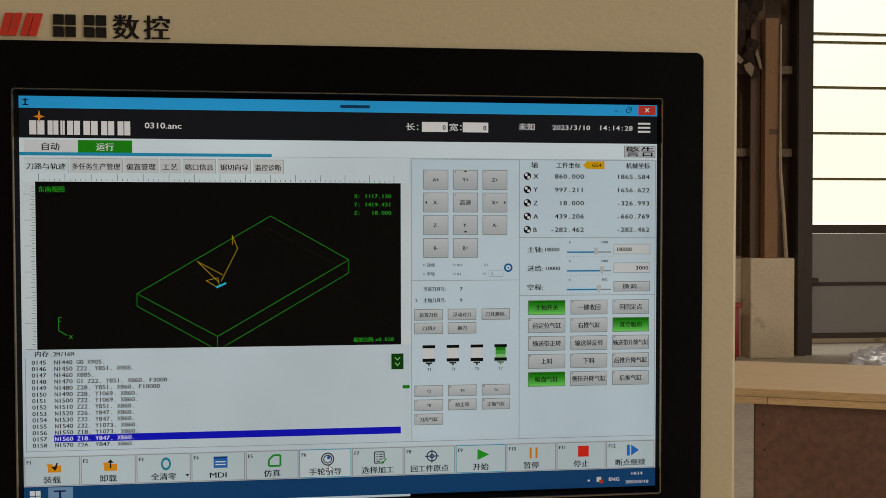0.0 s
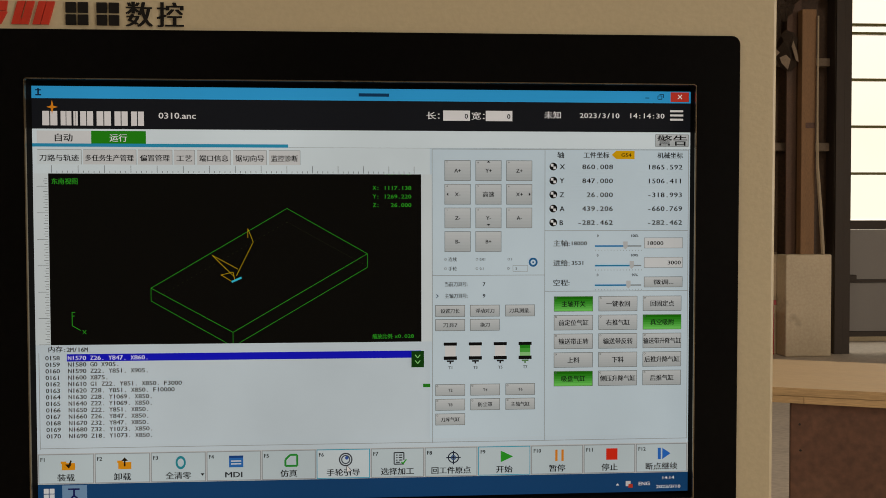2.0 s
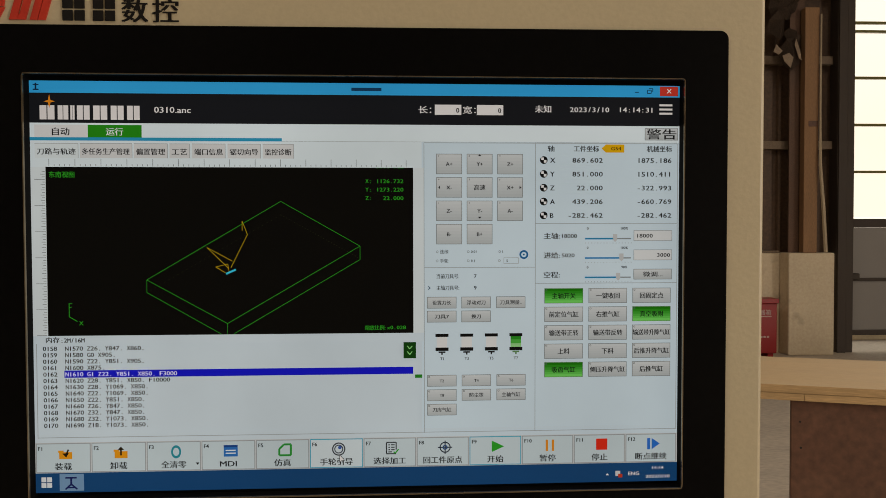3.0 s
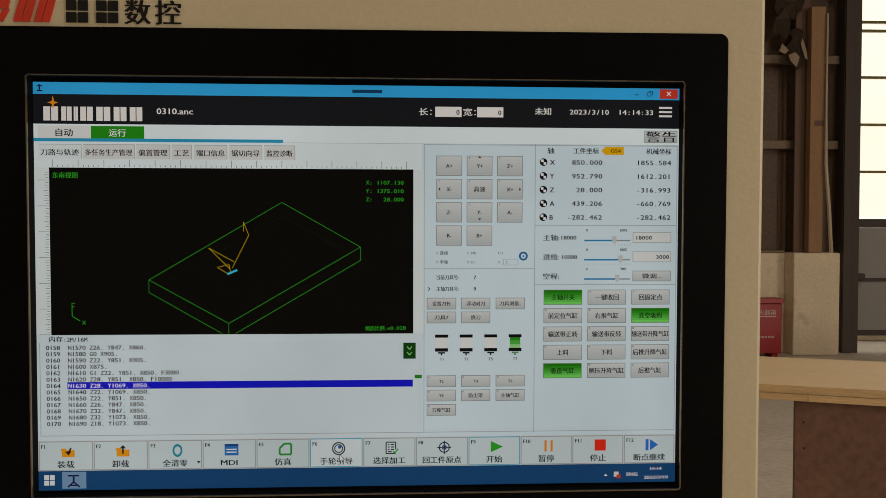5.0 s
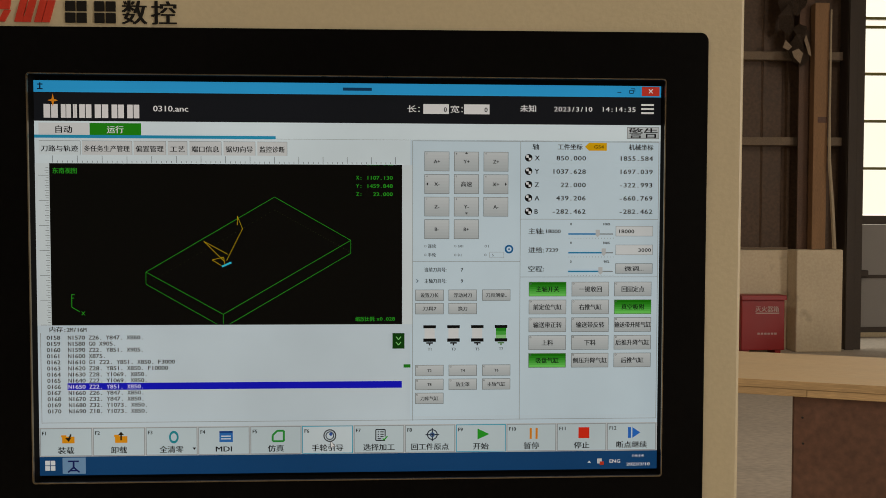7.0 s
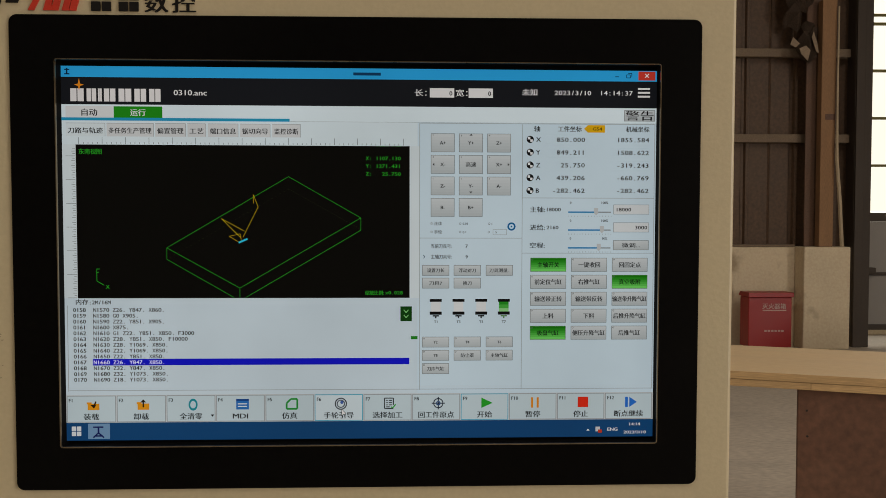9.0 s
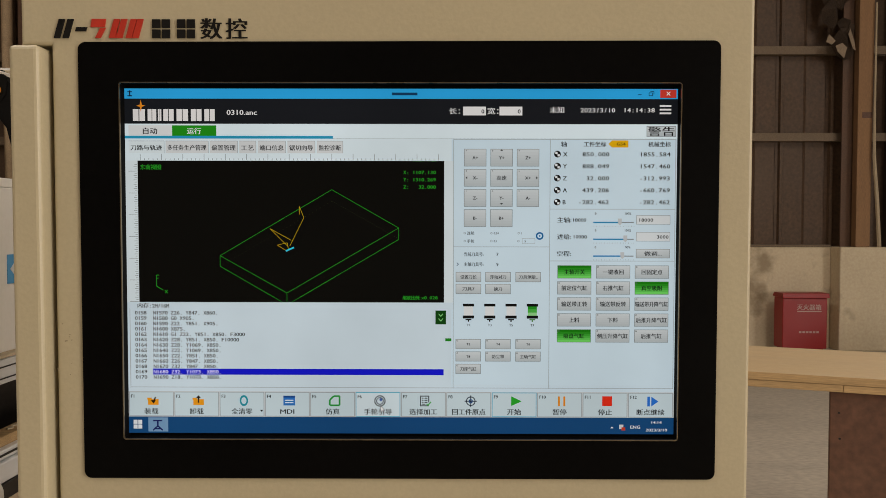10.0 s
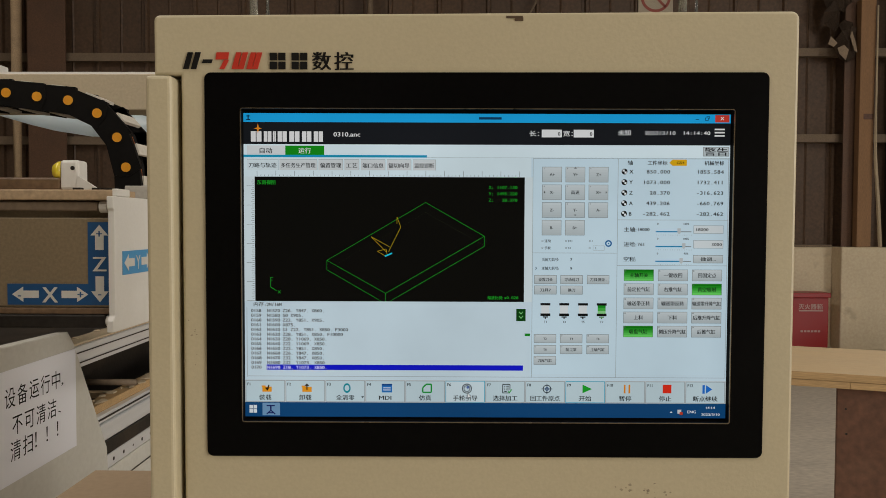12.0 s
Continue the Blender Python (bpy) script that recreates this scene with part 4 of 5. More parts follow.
def monitor():
    m = thing("panel_monitor", "black framed industrial monitor showing a router program", "monitor", U0 / 1000, FACE, V0 / 1000)
    m.matrix_basis = LEAN @ m.matrix_basis
    def loop(u0, u1, v0, v1):
        return (u0 - U0) / 1000, (u1 - U0) / 1000, (v0 - V0) / 1000, (v1 - V0) / 1000
    outer, inner = loop(-232.0, 187.1, 1171.2, 1440.0), loop(-231.35, 186.45, 1171.9, 1439.35)
    bm = plate_with_hole(loop(-262, 215.5, 1141.6, 1469.5), loop(-232.05, 187.15, 1171.15, 1440.05), 0.0055, -0.0056, 0.012, 0.002)
    for q in bm.verts:
        # the upper edge rises a little to one side
        if q.co.z > 0.15:
            q.co.z += 0.0015 * (q.co.x + 0.2395) / 0.4775
    part("bezel", bm, BEZEL, m)
    part("edge_lip", plate_with_hole(outer, inner, 0.002, -0.0061, -0.0045, 0.0012), LIP, m, "thin brass-toned edge")
    part("screen_border", plate_with_hole(outer, inner, 0.0015, -0.0044, 0.009, 0.0012), LIPDARK, m, "dark recessed border")
    for z, w, h in ((1218, 0.8, 7.0), (1212.5, 1.4, 3.0), (1209.5, 0.7, 2.5)):
        part("worn_chip", box((-262.1 - U0) / 1000, (-262.1 + w - U0) / 1000, -0.0060, -0.0054, (z - h / 2 - V0) / 1000, (z + h / 2 - V0) / 1000, 0.0002), LABELWHITE, m, "pale worn chip on the frame edge")
    white, pale, frame_grey = ui(201, 222, 234), ui(203, 214, 220), ui(150, 160, 165)
    ink, dim, soft = ui(16, 18, 20), ui(90, 98, 102), ui(225, 232, 236)
    cyan, green, black = ui(18, 150, 195), ui(16, 138, 30), ui(9, 9, 7)
    # backing layer, with the rolling parts between it and the front panels
    panel(m, "screen", -229.6, 184.6, 1173.5, 1438.5, -2.4, LIPDARK)
    t = panel(m, "title_bar", -228.5, 183.5, 1428, 1435.5, 0, ui(24, 168, 234))
    panel(t, "title_text_bar", -29, -10, 1430.6, 1432.6, 0.2, ui(14, 62, 100))
    bm = bmesh.new()
    line(bm, (-226, 1430), (-222.5, 1430), 0.8, 0.2)
    line(bm, (-224.3, 1430), (-224.3, 1434), 1.0, 0.2)
    line(bm, (-226, 1433), (-222.5, 1433), 0.7, 0.2)
    part("program_icon", bm, ui(12, 40, 70), t)
    cl = panel(m, "close_button", 170.3, 182.3, 1428.8, 1435, 0.2, ui(205, 62, 50))
    bm = bmesh.new()
    line(bm, (175, 1430.7), (177.6, 1433.3), 0.6, 0.5)
    line(bm, (175, 1433.3), (177.6, 1430.7), 0.6, 0.5)
    part("cross", bm, ui(240, 240, 240), cl)
    bm = bmesh.new()
    line(bm, (153.8, 1431.2), (156.4, 1431.2), 0.5, 0.2)
    for a, b in (((162, 1430.5), (164.6, 1430.5)), ((162, 1432.6), (164.6, 1432.6)), ((162, 1430.5), (162, 1432.6)), ((164.6, 1430.5), (164.6, 1432.6)), ((163, 1433.6), (165.6, 1433.6)), ((165.6, 1431.4), (165.6, 1433.6))):
        line(bm, a, b, 0.45, 0.2)
    part("window_glyph", bm, ui(14, 50, 80), t)
    dark = ui(24, 27, 32)
    hd = panel(m, "header_bar", -228.5, 183.5, 1409.5, 1428, 0, dark)
    for k, w in enumerate((10.5, 7.5, 3.0, 9, 10, 9.2, 9)):
        u = -222.8 + (0, 11.2, 19.2, 22.8, 32.6, 43.4, 53.4)[k]
        bm = bmesh.new()
        line(bm, (u + w * 0.27, 1411.4), (u + w * 0.27, 1420.2), w * 0.40, 0.3)
        line(bm, (u + w * 0.73, 1411.4), (u + w * 0.73, 1420.2), w * 0.40, 0.3)
        part("mark_block", bm, ui(222, 224, 226), hd)
    bm = bmesh.new()
    vs = []
    for k in range(8):
        r = 1.1 if k % 2 else 4.4 if k % 4 == 0 else 3.4
        vs.append(bm.verts.new(P3(-216 + r * math.sin(k * math.pi / 4), 1422.6 + r * math.cos(k * math.pi / 4), 0.6)))
    bm.faces.new(vs[::-1])
    part("mark_star", bm, ui(228, 140, 36), hd)
    lite = ui(226, 229, 231)
    caption(hd, "0310.anc", -152, 1417.9, 3.9, lite, 22.5, "l")
    for s, u in (("长：", 13.5), ("宽：", 42.0)):
        caption(hd, s, u, 1419.0, 4.6, lite, 8.2, "l")
    for u0 in (24, 51):
        f = panel(hd, "field", u0, u0 + 17, 1415.8, 1422.3, 0.3, ui(226, 230, 232))
        caption(m, "0", u0 + 15.6, 1418.8, 3.2, ink, None, "r", 0.6)
    caption(hd, "未知", 88.5, 1419.9, 4.6, lite, 10.5, "l")
    caption(hd, "2023/3/10", 111, 1418.1, 3.3, lite, cell=2.9)
    caption(hd, "14:14:", 142.8, 1418.2, 3.3, lite, cell=2.95)
    bm = bmesh.new()
    for v in (1417.5, 1420.2, 1422.9):
        line(bm, (170, v), (178.6, v), 1.3, 0.3)
    part("menu_icon", bm, lite, hd)
    # seconds of the clock
    MOVING["seconds"] = wheel(m, "clock_wheel", [str(28 + k) for k in range(13)], 160.45, 166.6, 1419.85, 5.0, 0.04, dark, lite, 3.3, 2.95)
    # tabs
    panel(m, "tab_strip", -228.5, 183.5, 1398.6, 1409.4, 0, ui(218, 238, 247))
    for s, u0, u1, on in (("自动", -225.5, -193.2, False), ("运行", -193, -160, True)):
        tb = panel(m, "tab", u0, u1, 1400.2, 1408.2, 0.2, ui(18, 140, 26) if on else ui(214, 222, 226))
        caption(tb, s, (u0 + u1) / 2, 1404, 4.7, soft if on else ink, 10.5)
    panel(m, "tab_underline", -228.3, -73, 1398.4, 1400.4, 0.3, cyan)
    button(m, 160.5, 182.3, 1400.2, 1408, "警告", 6.4, 19.5, d=0.3)
    panel(m, "page_strip", -228.5, 183.5, 1382, 1398.5, -0.1, ui(214, 234, 243))
    for s, u0, u1 in (("刀路与轨迹", -225.5, -199), ("多任务生产管理", -198, -166), ("偏置管理", -165, -144.2), ("工艺", -143, -130.5), ("端口信息", -129, -108.4), ("锯切向导", -107, -86.4), ("监控诊断", -85, -65.6)):
        tb = panel(m, "page_tab", u0, u1, 1387.6, 1396.6, 0.1, ui(206, 214, 218) if u0 > -199 else ui(211, 228, 235))
        caption(tb, s, (u0 + u1) / 2, 1391.6, 3.9, ink, (u1 - u0) - 3)
        bm = bmesh.new()
        line(bm, (u1, 1387.6), (u1, 1396.6), 0.3, 0.3)
        line(bm, (u0, 1396.6), (u1, 1396.6), 0.3, 0.3)
        part("tab_edge", bm, frame_grey, tb)
    # drawing view with rulers
    vw = panel(m, "drawing_view", -219.2, 10, 1276, 1381.6, 0, black)
    panel(m, "ruler", -228.5, -219.2, 1276, 1382, 0, ui(211, 228, 235))
    panel(m, "view_margin", 10, 17, 1276, 1382, 0, ui(211, 228, 235))
    bm = bmesh.new()
    for k in range(71):
        u = -217 + k * 3.18
        l = 4.6 if k % 5 == 0 else 1.3
        line(bm, (u, 1382.4), (u, 1382.4 + l), 0.28, 0.2)
    for k in range(64):
        v = 1379 - k * 1.63
        l = 6.5 if k % 10 == 3 else 2.6 if k % 2 else 1.8
        line(bm, (-219.6 - l, v), (-219.6, v), 0.25, 0.2)
    part("ruler_scale", bm, dim, m)
    g1 = ui(24, 160, 40)
    T, R, F, L = (-74, 1360.5), (-24, 1332), (-108, 1283), (-158, 1311)
    R2, F2, L2 = (-24, 1323.4), (-108, 1276.3), (-158, 1303)
    for a, b in ((T, R), (R, F), (F, L), (L, T), (R, R2), (F, F2), (L, L2), (L2, (-112, 1276.4)), ((-104, 1276.4), R2)):
        bm = bmesh.new()
        line(bm, a, b, 0.30, 0.3)
        part("stock_edge", bm, g1, vw)
    bm = bmesh.new()
    for k in range(30):
        f = k / 30
        line(bm, (-74 + 50 * f, 1352 - 28 * f), (-74 + 50 * f + 0.5, 1352 - 28 * f - 0.28), 0.25, 0.2)
        line(bm, (-74 - 84 * f, 1352 - 49 * f), (-74 - 84 * f - 0.5, 1352 - 49 * f - 0.3), 0.25, 0.2)
    part("hidden_outline", bm, ui(60, 66, 40), vw)
    bm = bmesh.new()
    for a, b in (((-98.3, 1348), (-98.3, 1342)), ((-98.3, 1348), (-95, 1339.5)), ((-95, 1339.5), (-105.5, 1318.5)), ((-120.3, 1331.3), (-104.5, 1322.6)), ((-120.3, 1331.3), (-107, 1318)), ((-115, 1319), (-107.5, 1320.8)), ((-115, 1319), (-107.5, 1314.4)), ((-107.5, 1320.8), (-106.5, 1315))):
        line(bm, a, b, 0.32, 0.4)
    part("tool_path", bm, ui(196, 168, 24), vw)
    bm = bmesh.new()
    line(bm, (-108.6, 1314.6), (-102.4, 1317.3), 1.3, 0.5)
    part("tool_marker", bm, ui(20, 190, 220), vw)
    bm = bmesh.new()
    line(bm, (-206, 1296.5), (-206, 1288), 0.45, 0.3)
    line(bm, (-206, 1288), (-201, 1285), 0.45, 0.3)
    line(bm, (-206, 1296.3), (-204, 1296.3), 0.45, 0.3)
    line(bm, (-206, 1294), (-204.5, 1294), 0.45, 0.3)
    part("axis_mark", bm, g1, vw)
    caption(vw, "X", -198.6, 1284, 2.6, g1)
    caption(vw, "东南视图", -217, 1377.2, 3.7, g1, 15.5, "l")
    for k, (s, v, shift) in enumerate((("X:", 1372.2, 257.130), ("Y:", 1366.8, 422.220), ("Z:", 1361.4, 0))):
        caption(vw, s, -20.5, v, 2.6, g1, cell=2.2)
        MOVING[f"view_value_{k}"] = wheel(m, "value_wheel", [f"{w + shift:.3f}" for w in TOLD[k]], -15.5, 3.9, v + 1.3, 4.2, 0.05, black, g1, 2.6, 2.2)
    caption(vw, "缩放比例:", -21, 1279.6, 3.0, g1, 13, "l")
    caption(vw, "x0.028", -7, 1278.5, 2.4, g1, cell=2.05)
    # program list: one long sheet that rolls between the layers
    panel(m, "list_head", -228.5, 17, 1270.3, 1276, -0.05, white)
    caption(m, "内存", -220.5, 1273.4, 3.6, ink, 8.4, "l", 0.3)
    caption(m, ":2M/16M", -211.8, 1271.8, 2.8, ink, d=0.3, cell=2.15)
    a, b = "Y851.", "Y847."
    def block_of(line0, n0, x):
        out = []
        body = ("G0 X905.", f"Z22. {a} X905.", f"X{x + 25}.", f"G1 Z22. {a} X{x}. F3000", f"Z28. {a} X{x}. F10000", f"Z28. Y1069. X{x}.", f"Z22. Y1069. X{x}.", f"Z22. {a} X{x}.", f"Z26. {b} X{x}.", f"Z32. {b} X{x}.", f"Z32. Y1073. X{x}.", f"Z18. Y1073. X{x}.")
        for k, s in enumerate(body):
            out.append((line0 + k, f"N{n0 + 10 * k} {s}"))
        return out
    rows = block_of(145, 1440, 860) + [(157, f"N1560 Z18. {b} X860."), (158, f"N1570 Z26. {b} X860.")] + block_of(159, 1580, 850)
    sheet = panel(m, "program_listing", -228, 16, 1160, 1270.6, -1.3, white)
    for no, s in rows:
        bm = bmesh.new()
        v = 1266.4 - (no - 145) * LINE
        x, _, z = P3(-223.3, v, 0)
        word_bm(f"{no:04d}", x, z, 0.0028, 0.00125, cell=0.00222, bm=bm)
        x, _, z = P3(-209.6, v, 0)
        word_bm(s, x, z, 0.0028, 0.00125, cell=0.00224, bm=bm)
        part("program_line", bm, ui(28, 32, 36), sheet)
    MOVING["list"] = sheet
    said = dict(rows)
    MOVING["bar"] = wheel(m, "line_highlight", [said[n] for n in MARKED], -210.2, 9.8, 1267.8, LINE, -1.18, ui(14, 22, 205), ui(225, 230, 250), 2.8, 2.24, "l")
    panel(m, "list_margin", -228.5, -226.5, 1214, 1270.3, 0, white)
    ch = panel(m, "scroll_button", 3.6, 11.6, 1259.6, 1270, 0.1, ui(10, 66, 16))
    bm = bmesh.new()
    for v in (1266.6, 1263):
        line(bm, (6, v + 1), (7.6, v - 1), 0.6, 0.3)
        line(bm, (7.6, v - 1), (9.2, v + 1), 0.6, 0.3)
    part("chevrons", bm, ui(130, 215, 130), ch)
    panel(m, "scroll_mark", 11, 15.6, 1246.8, 1249, 0.1, ui(20, 130, 32))
    bm = bmesh.new()
    quad(bm, -228.5, 183.5, 1208, 1214, -0.05)
    part("list_foot", bm, white, m)
    # group frames of the manual page
    pagetone = ui(200, 225, 239)
    pg = panel(m, "manual_page", 15.5, 183.5, 1208, 1398.5, -0.05, pagetone)
    for p, q in (((17, 1398), (17, 1211)), ((89, 1398), (89, 1211)), ((182.4, 1398), (182.4, 1211)), ((17, 1398), (182.4, 1398)), ((17, 1318), (89, 1318)), ((89, 1346.3), (182.4, 1346.3)), ((89, 1307.5), (182.4, 1307.5)), ((-226, 1211.6), (182.4, 1211.3)), ((-226.4, 1271), (-226.4, 1211))):
        bm = bmesh.new()
        line(bm, p, q, 0.35, 0.2)
        part("group_line", bm, ui(150, 162, 168), pg)
    grid = ((("A+", "Y+", "Z+"), 1378), (("X-", "高速", "X+"), 1363), (("Z-", "Y-", "A-"), 1348), (("B-", "B+"), 1333))
    for row, v in grid:
        for k, s in enumerate(row):
            u = 24.8 + k * 19.7
            kb = button(m, u, u + 16.6, v, v + 13, s, 2.5 if len(s) < 3 and s[0] != "高" else 3.4)
            caption(kb, str({1378: 7, 1363: 4, 1348: 1, 1333: 0}[v] + k) if v > 1340 else "", u + 1.6, v + 11.6, 1.2, dim, d=0.6) if v > 1340 else None
    for pts in (((51.7, 1389.6), (53.9, 1389.6), (52.8, 1390.7)), ((51.7, 1350.6), (53.9, 1350.6), (52.8, 1349.5)), ((27.2, 1368.4), (27.2, 1370.6), (26.1, 1369.5)), ((78.6, 1368.4), (78.6, 1370.6), (79.7, 1369.5))):
        bm = bmesh.new()
        bm.faces.new([bm.verts.new(P3(u, v, 0.6)) for u, v in pts])
        part("key_arrow", bm, ink, m)
    for s, u, v in (("连续", 27.2, 1328.2), ("0.01", 47.2, 1328.2), ("1", 67.6, 1328.2), ("手轮", 27.2, 1322.3), ("0.1", 47.2, 1322.3), ("5", 70.2, 1322.3)):
        x, _, z = P3(u - 1.8 if s != "5" else 65.6, v, 0)
        rb = part("radio_button", disc(x, z, 0.0008, -0.0002, 0.00005, 12, 0.00055), ui(110, 118, 122), m)
        caption(rb, s, u, v, 2.5 if s in ("连续", "手轮") else 1.7, ui(70, 78, 82), None, "l", 0.3)
    bm = bmesh.new()
    for p, q in (((68.5, 1320.4), (78, 1320.4)), ((68.5, 1324.2), (78, 1324.2)), ((68.5, 1320.4), (68.5, 1324.2)), ((78, 1320.4), (78, 1324.2))):
        line(bm, p, q, 0.25, 0.25)
    part("field_frame", bm, frame_grey, m)
    x, _, z = P3(81.5, 1326.2, 0)
    gr = part("settings_icon", disc(x, z, 0.0029, -0.0003, 0.00005, 24, 0.0017), ui(18, 100, 160), m)
    part("dot", disc(x, z, 0.0006, -0.0003, 0.00005, 10), ui(18, 100, 160), gr)
    for s, v, n in (("当前刀具号:", 1312.4, "7"), ("主轴刀具号:", 1304.9, "9")):
        caption(m, s, 25, v, 2.9, ui(40, 46, 50), 14.5, "l", 0.2)
        caption(m, n, 50, v, 2.5, ink, d=0.2)
    bm = bmesh.new()
    line(bm, (19.6, 1306), (20.8, 1304.9), 0.45, 0.2)
    line(bm, (19.6, 1303.8), (20.8, 1304.9), 0.45, 0.2)
    part("pointer", bm, ui(40, 70, 100), m)
    for s, u, v, w in (("设置刀长", 18.8, 1291.6, 12), ("浮动对刀", 41, 1291.6, 12), ("刀具测量..", 63.6, 1291.6, 14), ("刀具7", 18.8, 1282.6, 9), ("换刀", 41, 1282.6, 6), ("T2", 18.8, 1241, None), ("T4", 41.2, 1241, None), ("T6", 63.8, 1241, None), ("T8", 18.8, 1231.6, None), ("防尘罩", 41.2, 1231.6, 9), ("主轴气缸", 63.8, 1231.6, 12), ("刀库气缸", 18.8, 1222.2, 12)):
        button(m, u, u + 19, v, v + 7.5, s, 1.9 if s[0] == "T" else 2.8, w, led=v < 1250)
    for k, s in enumerate(("T1", "T3", "T5", "T7")):
        u = 28.4 + 16 * k
        bm = quad(bmesh.new(), u - 3.4, u + 3.4, 1271.2, 1273.4, 0.1, 0)
        quad(bm, u - 3.4, u + 3.4, 1268.6, 1271.2, 0.1, 1)
        quad(bm, u - 3.4, u + 3.4, 1265.8, 1268.6, 0.1, 2)
        tl = part("tool_holder", bm, (ui(22, 142, 34), ui(64, 172, 66), ui(138, 208, 138)) if k == 3 else (ui(216, 224, 228),) * 3, m)
        bm = bmesh.new()
        line(bm, (u - 4.2, 1274.2), (u + 4.2, 1274.2), 2.0, 0.3)
        line(bm, (u - 4.2, 1265.2), (u + 4.2, 1265.2), 2.2, 0.3)
        part("collar", bm, ui(14, 15, 16), tl)
        bm = bmesh.new()
        line(bm, (u - 2.2, 1263.3), (u + 2.2, 1263.3), 1.0, 0.3)
        line(bm, (u, 1263.2), (u, 1261.6), 1.0, 0.3)
        part("tip", bm, ui(90, 140, 90) if k == 3 else ui(30, 32, 34), tl)
        caption(tl, s, u, 1259.2, 1.9, ui(40, 44, 46))
    # coordinates
    for s, u, w in (("轴", 97, 4.2), ("工件坐标", 114, 16.5), ("机械坐标", 162, 16.5)):
        caption(m, s, u, 1394.6, 3.8, ink, w, "l", 0.2)
    tag = part("origin_tag", bmesh.new(), ui(222, 172, 22), m)
    bm = bmesh.new()
    bm.faces.new([bm.verts.new(P3(u, v, 0.2)) for u, v in ((135, 1392.2), (147, 1392.2), (147, 1397.4), (135, 1397.4), (132.2, 1394.8))])
    bm.to_mesh(tag.data)
    bm.free()
    caption(tag, "G54", 141.6, 1394.8, 2.3, ui(60, 44, 10), 6.5)
    for k, (s, p, q) in enumerate((("X", "", ""), ("Y", "", ""), ("Z", "", ""), ("A", "439.206", "-660.769"), ("B", "-282.462", "-282.462"))):
        v = 1387.2 - 8.92 * k
        x, _, z = P3(94.4, v, 0)
        ic = part("axis_icon", disc(x, z, 0.0025, -0.0002, 0.00005, 20), ink, m)
        bm = bmesh.new()
        quad(bm, 92.7, 94.4, v, v + 1.7, 0.4)
        quad(bm, 94.4, 96.1, v - 1.7, v, 0.4)
        part("quarter_pattern", bm, soft, ic)
        caption(m, s, 98.6, v, 3.3, ink, None, "l", 0.2)
        for txt, u1, shift in ((p, 133.2, 0), (q, 178.6, OFFSETS[k] if k < 3 else 0)):
            if k < 3:
                figures = [f"{w + shift:.3f}" for w in TOLD[k]]
                MOVING[f"value_{k}_{u1}"] = wheel(m, "value_wheel", figures, u1 - 28, u1, v, 5.4, 0.04, pagetone, ink, 3.2, 2.9)
                continue
            caption(m, txt, u1 - 2.9 * len(txt), v - 1.55, 3.2, ink, d=0.2, cell=2.9, name="value")
    for k, (s, n, pc, box_text, f) in enumerate((("主轴:", "18000", "100%", "18000", 0.66), ("进给:", "", "100%", "3000", 0.80), ("空程:", "", "90%", "", 0.73))):
        v = 1338.2 - 12.6 * k
        caption(m, s, 94.6, v, 3.9, ink, 10.4, "l", 0.2)
        if k == 1:
            MOVING["feed"] = wheel(m, "value_wheel", [str(w) for w in FEED], 105.6, 117, v + 0.05, 4.4, 0.04, pagetone, ink, 2.6, 2.15, "l")
        if n:
            caption(m, n, 105.6, v - 1.25, 2.6, ink, d=0.2, cell=2.15)
        bm = bmesh.new()
        line(bm, (121.5, v - 1.8), (121.5 + 30 * f, v - 1.8), 1.0, 0.2, 0)
        line(bm, (121.5 + 30 * f, v - 1.8), (151.8, v - 1.8), 0.8, 0.2, 1)
        for j in range(16):
            line(bm, (122 + 2 * j, v - 5), (122 + 2 * j, v - 4.3), 0.25, 0.2, 1)
        sl = part("slider", bm, (ui(20, 130, 190), ui(130, 142, 148)), m)
        bm = bmesh.new()
        bm.faces.new([bm.verts.new(P3(121.5 + 30 * f + du, v + dv, 0.4)) for du, dv in ((-1.4, 1.1), (-1.4, -2.6), (0, -4.0), (1.4, -2.6), (1.4, 1.1))])
        part("handle", bm, ui(186, 194, 198), sl)
        caption(sl, "0", 123.2, v + 4.9, 1.7, ink)
        caption(sl, pc, 147.4, v + 4.9, 1.7, ink)
        if box_text:
            bm = bmesh.new()
            quad(bm, 153.6, 179, v - 3.3, v + 3.6, 0.15, 0)
            quad(bm, 153.9, 178.7, v - 3.0, v + 3.3, 0.25, 1)
            fd = part("field", bm, (ui(140, 152, 158), ui(212, 222, 227)), m)
            caption(fd, box_text, 155 if k == 0 else 177.8 - 2.25 * len(box_text), v - 1.2, 2.6, ink, d=0.5, cell=2.25)
        else:
            button(m, 153.6, 179, v - 3.3, v + 3.6, "微调...", 3.2, 13)
    names = (("主轴开关", "一键收回", "回固定点"), ("前定位气缸", "右推气缸", "真空吸附"), ("输送带正转", "输送带反转", "输送带升降气缸"), ("上料", "下料", "后推升降气缸"), ("吸盘气缸", "侧压升降气缸", "后推气缸"))
    lit = {"主轴开关", "真空吸附", "吸盘气缸"}
    for r, row in enumerate(names):
        for k, s in enumerate(row):
            u, v = 95 + 29 * k, 1294.4 - 12.05 * r
            button(m, u, u + 25.4, v, v + 9.8, s, 3.7, min(24.6, 3.85 * len(s)), s in lit, led=True)
    # function key bar
    panel(m, "key_bar", -228.5, 183.5, 1189, 1208.4, -0.02, ui(196, 206, 211))
    edges = [-228.2 + 34.27 * k for k in range(13)]
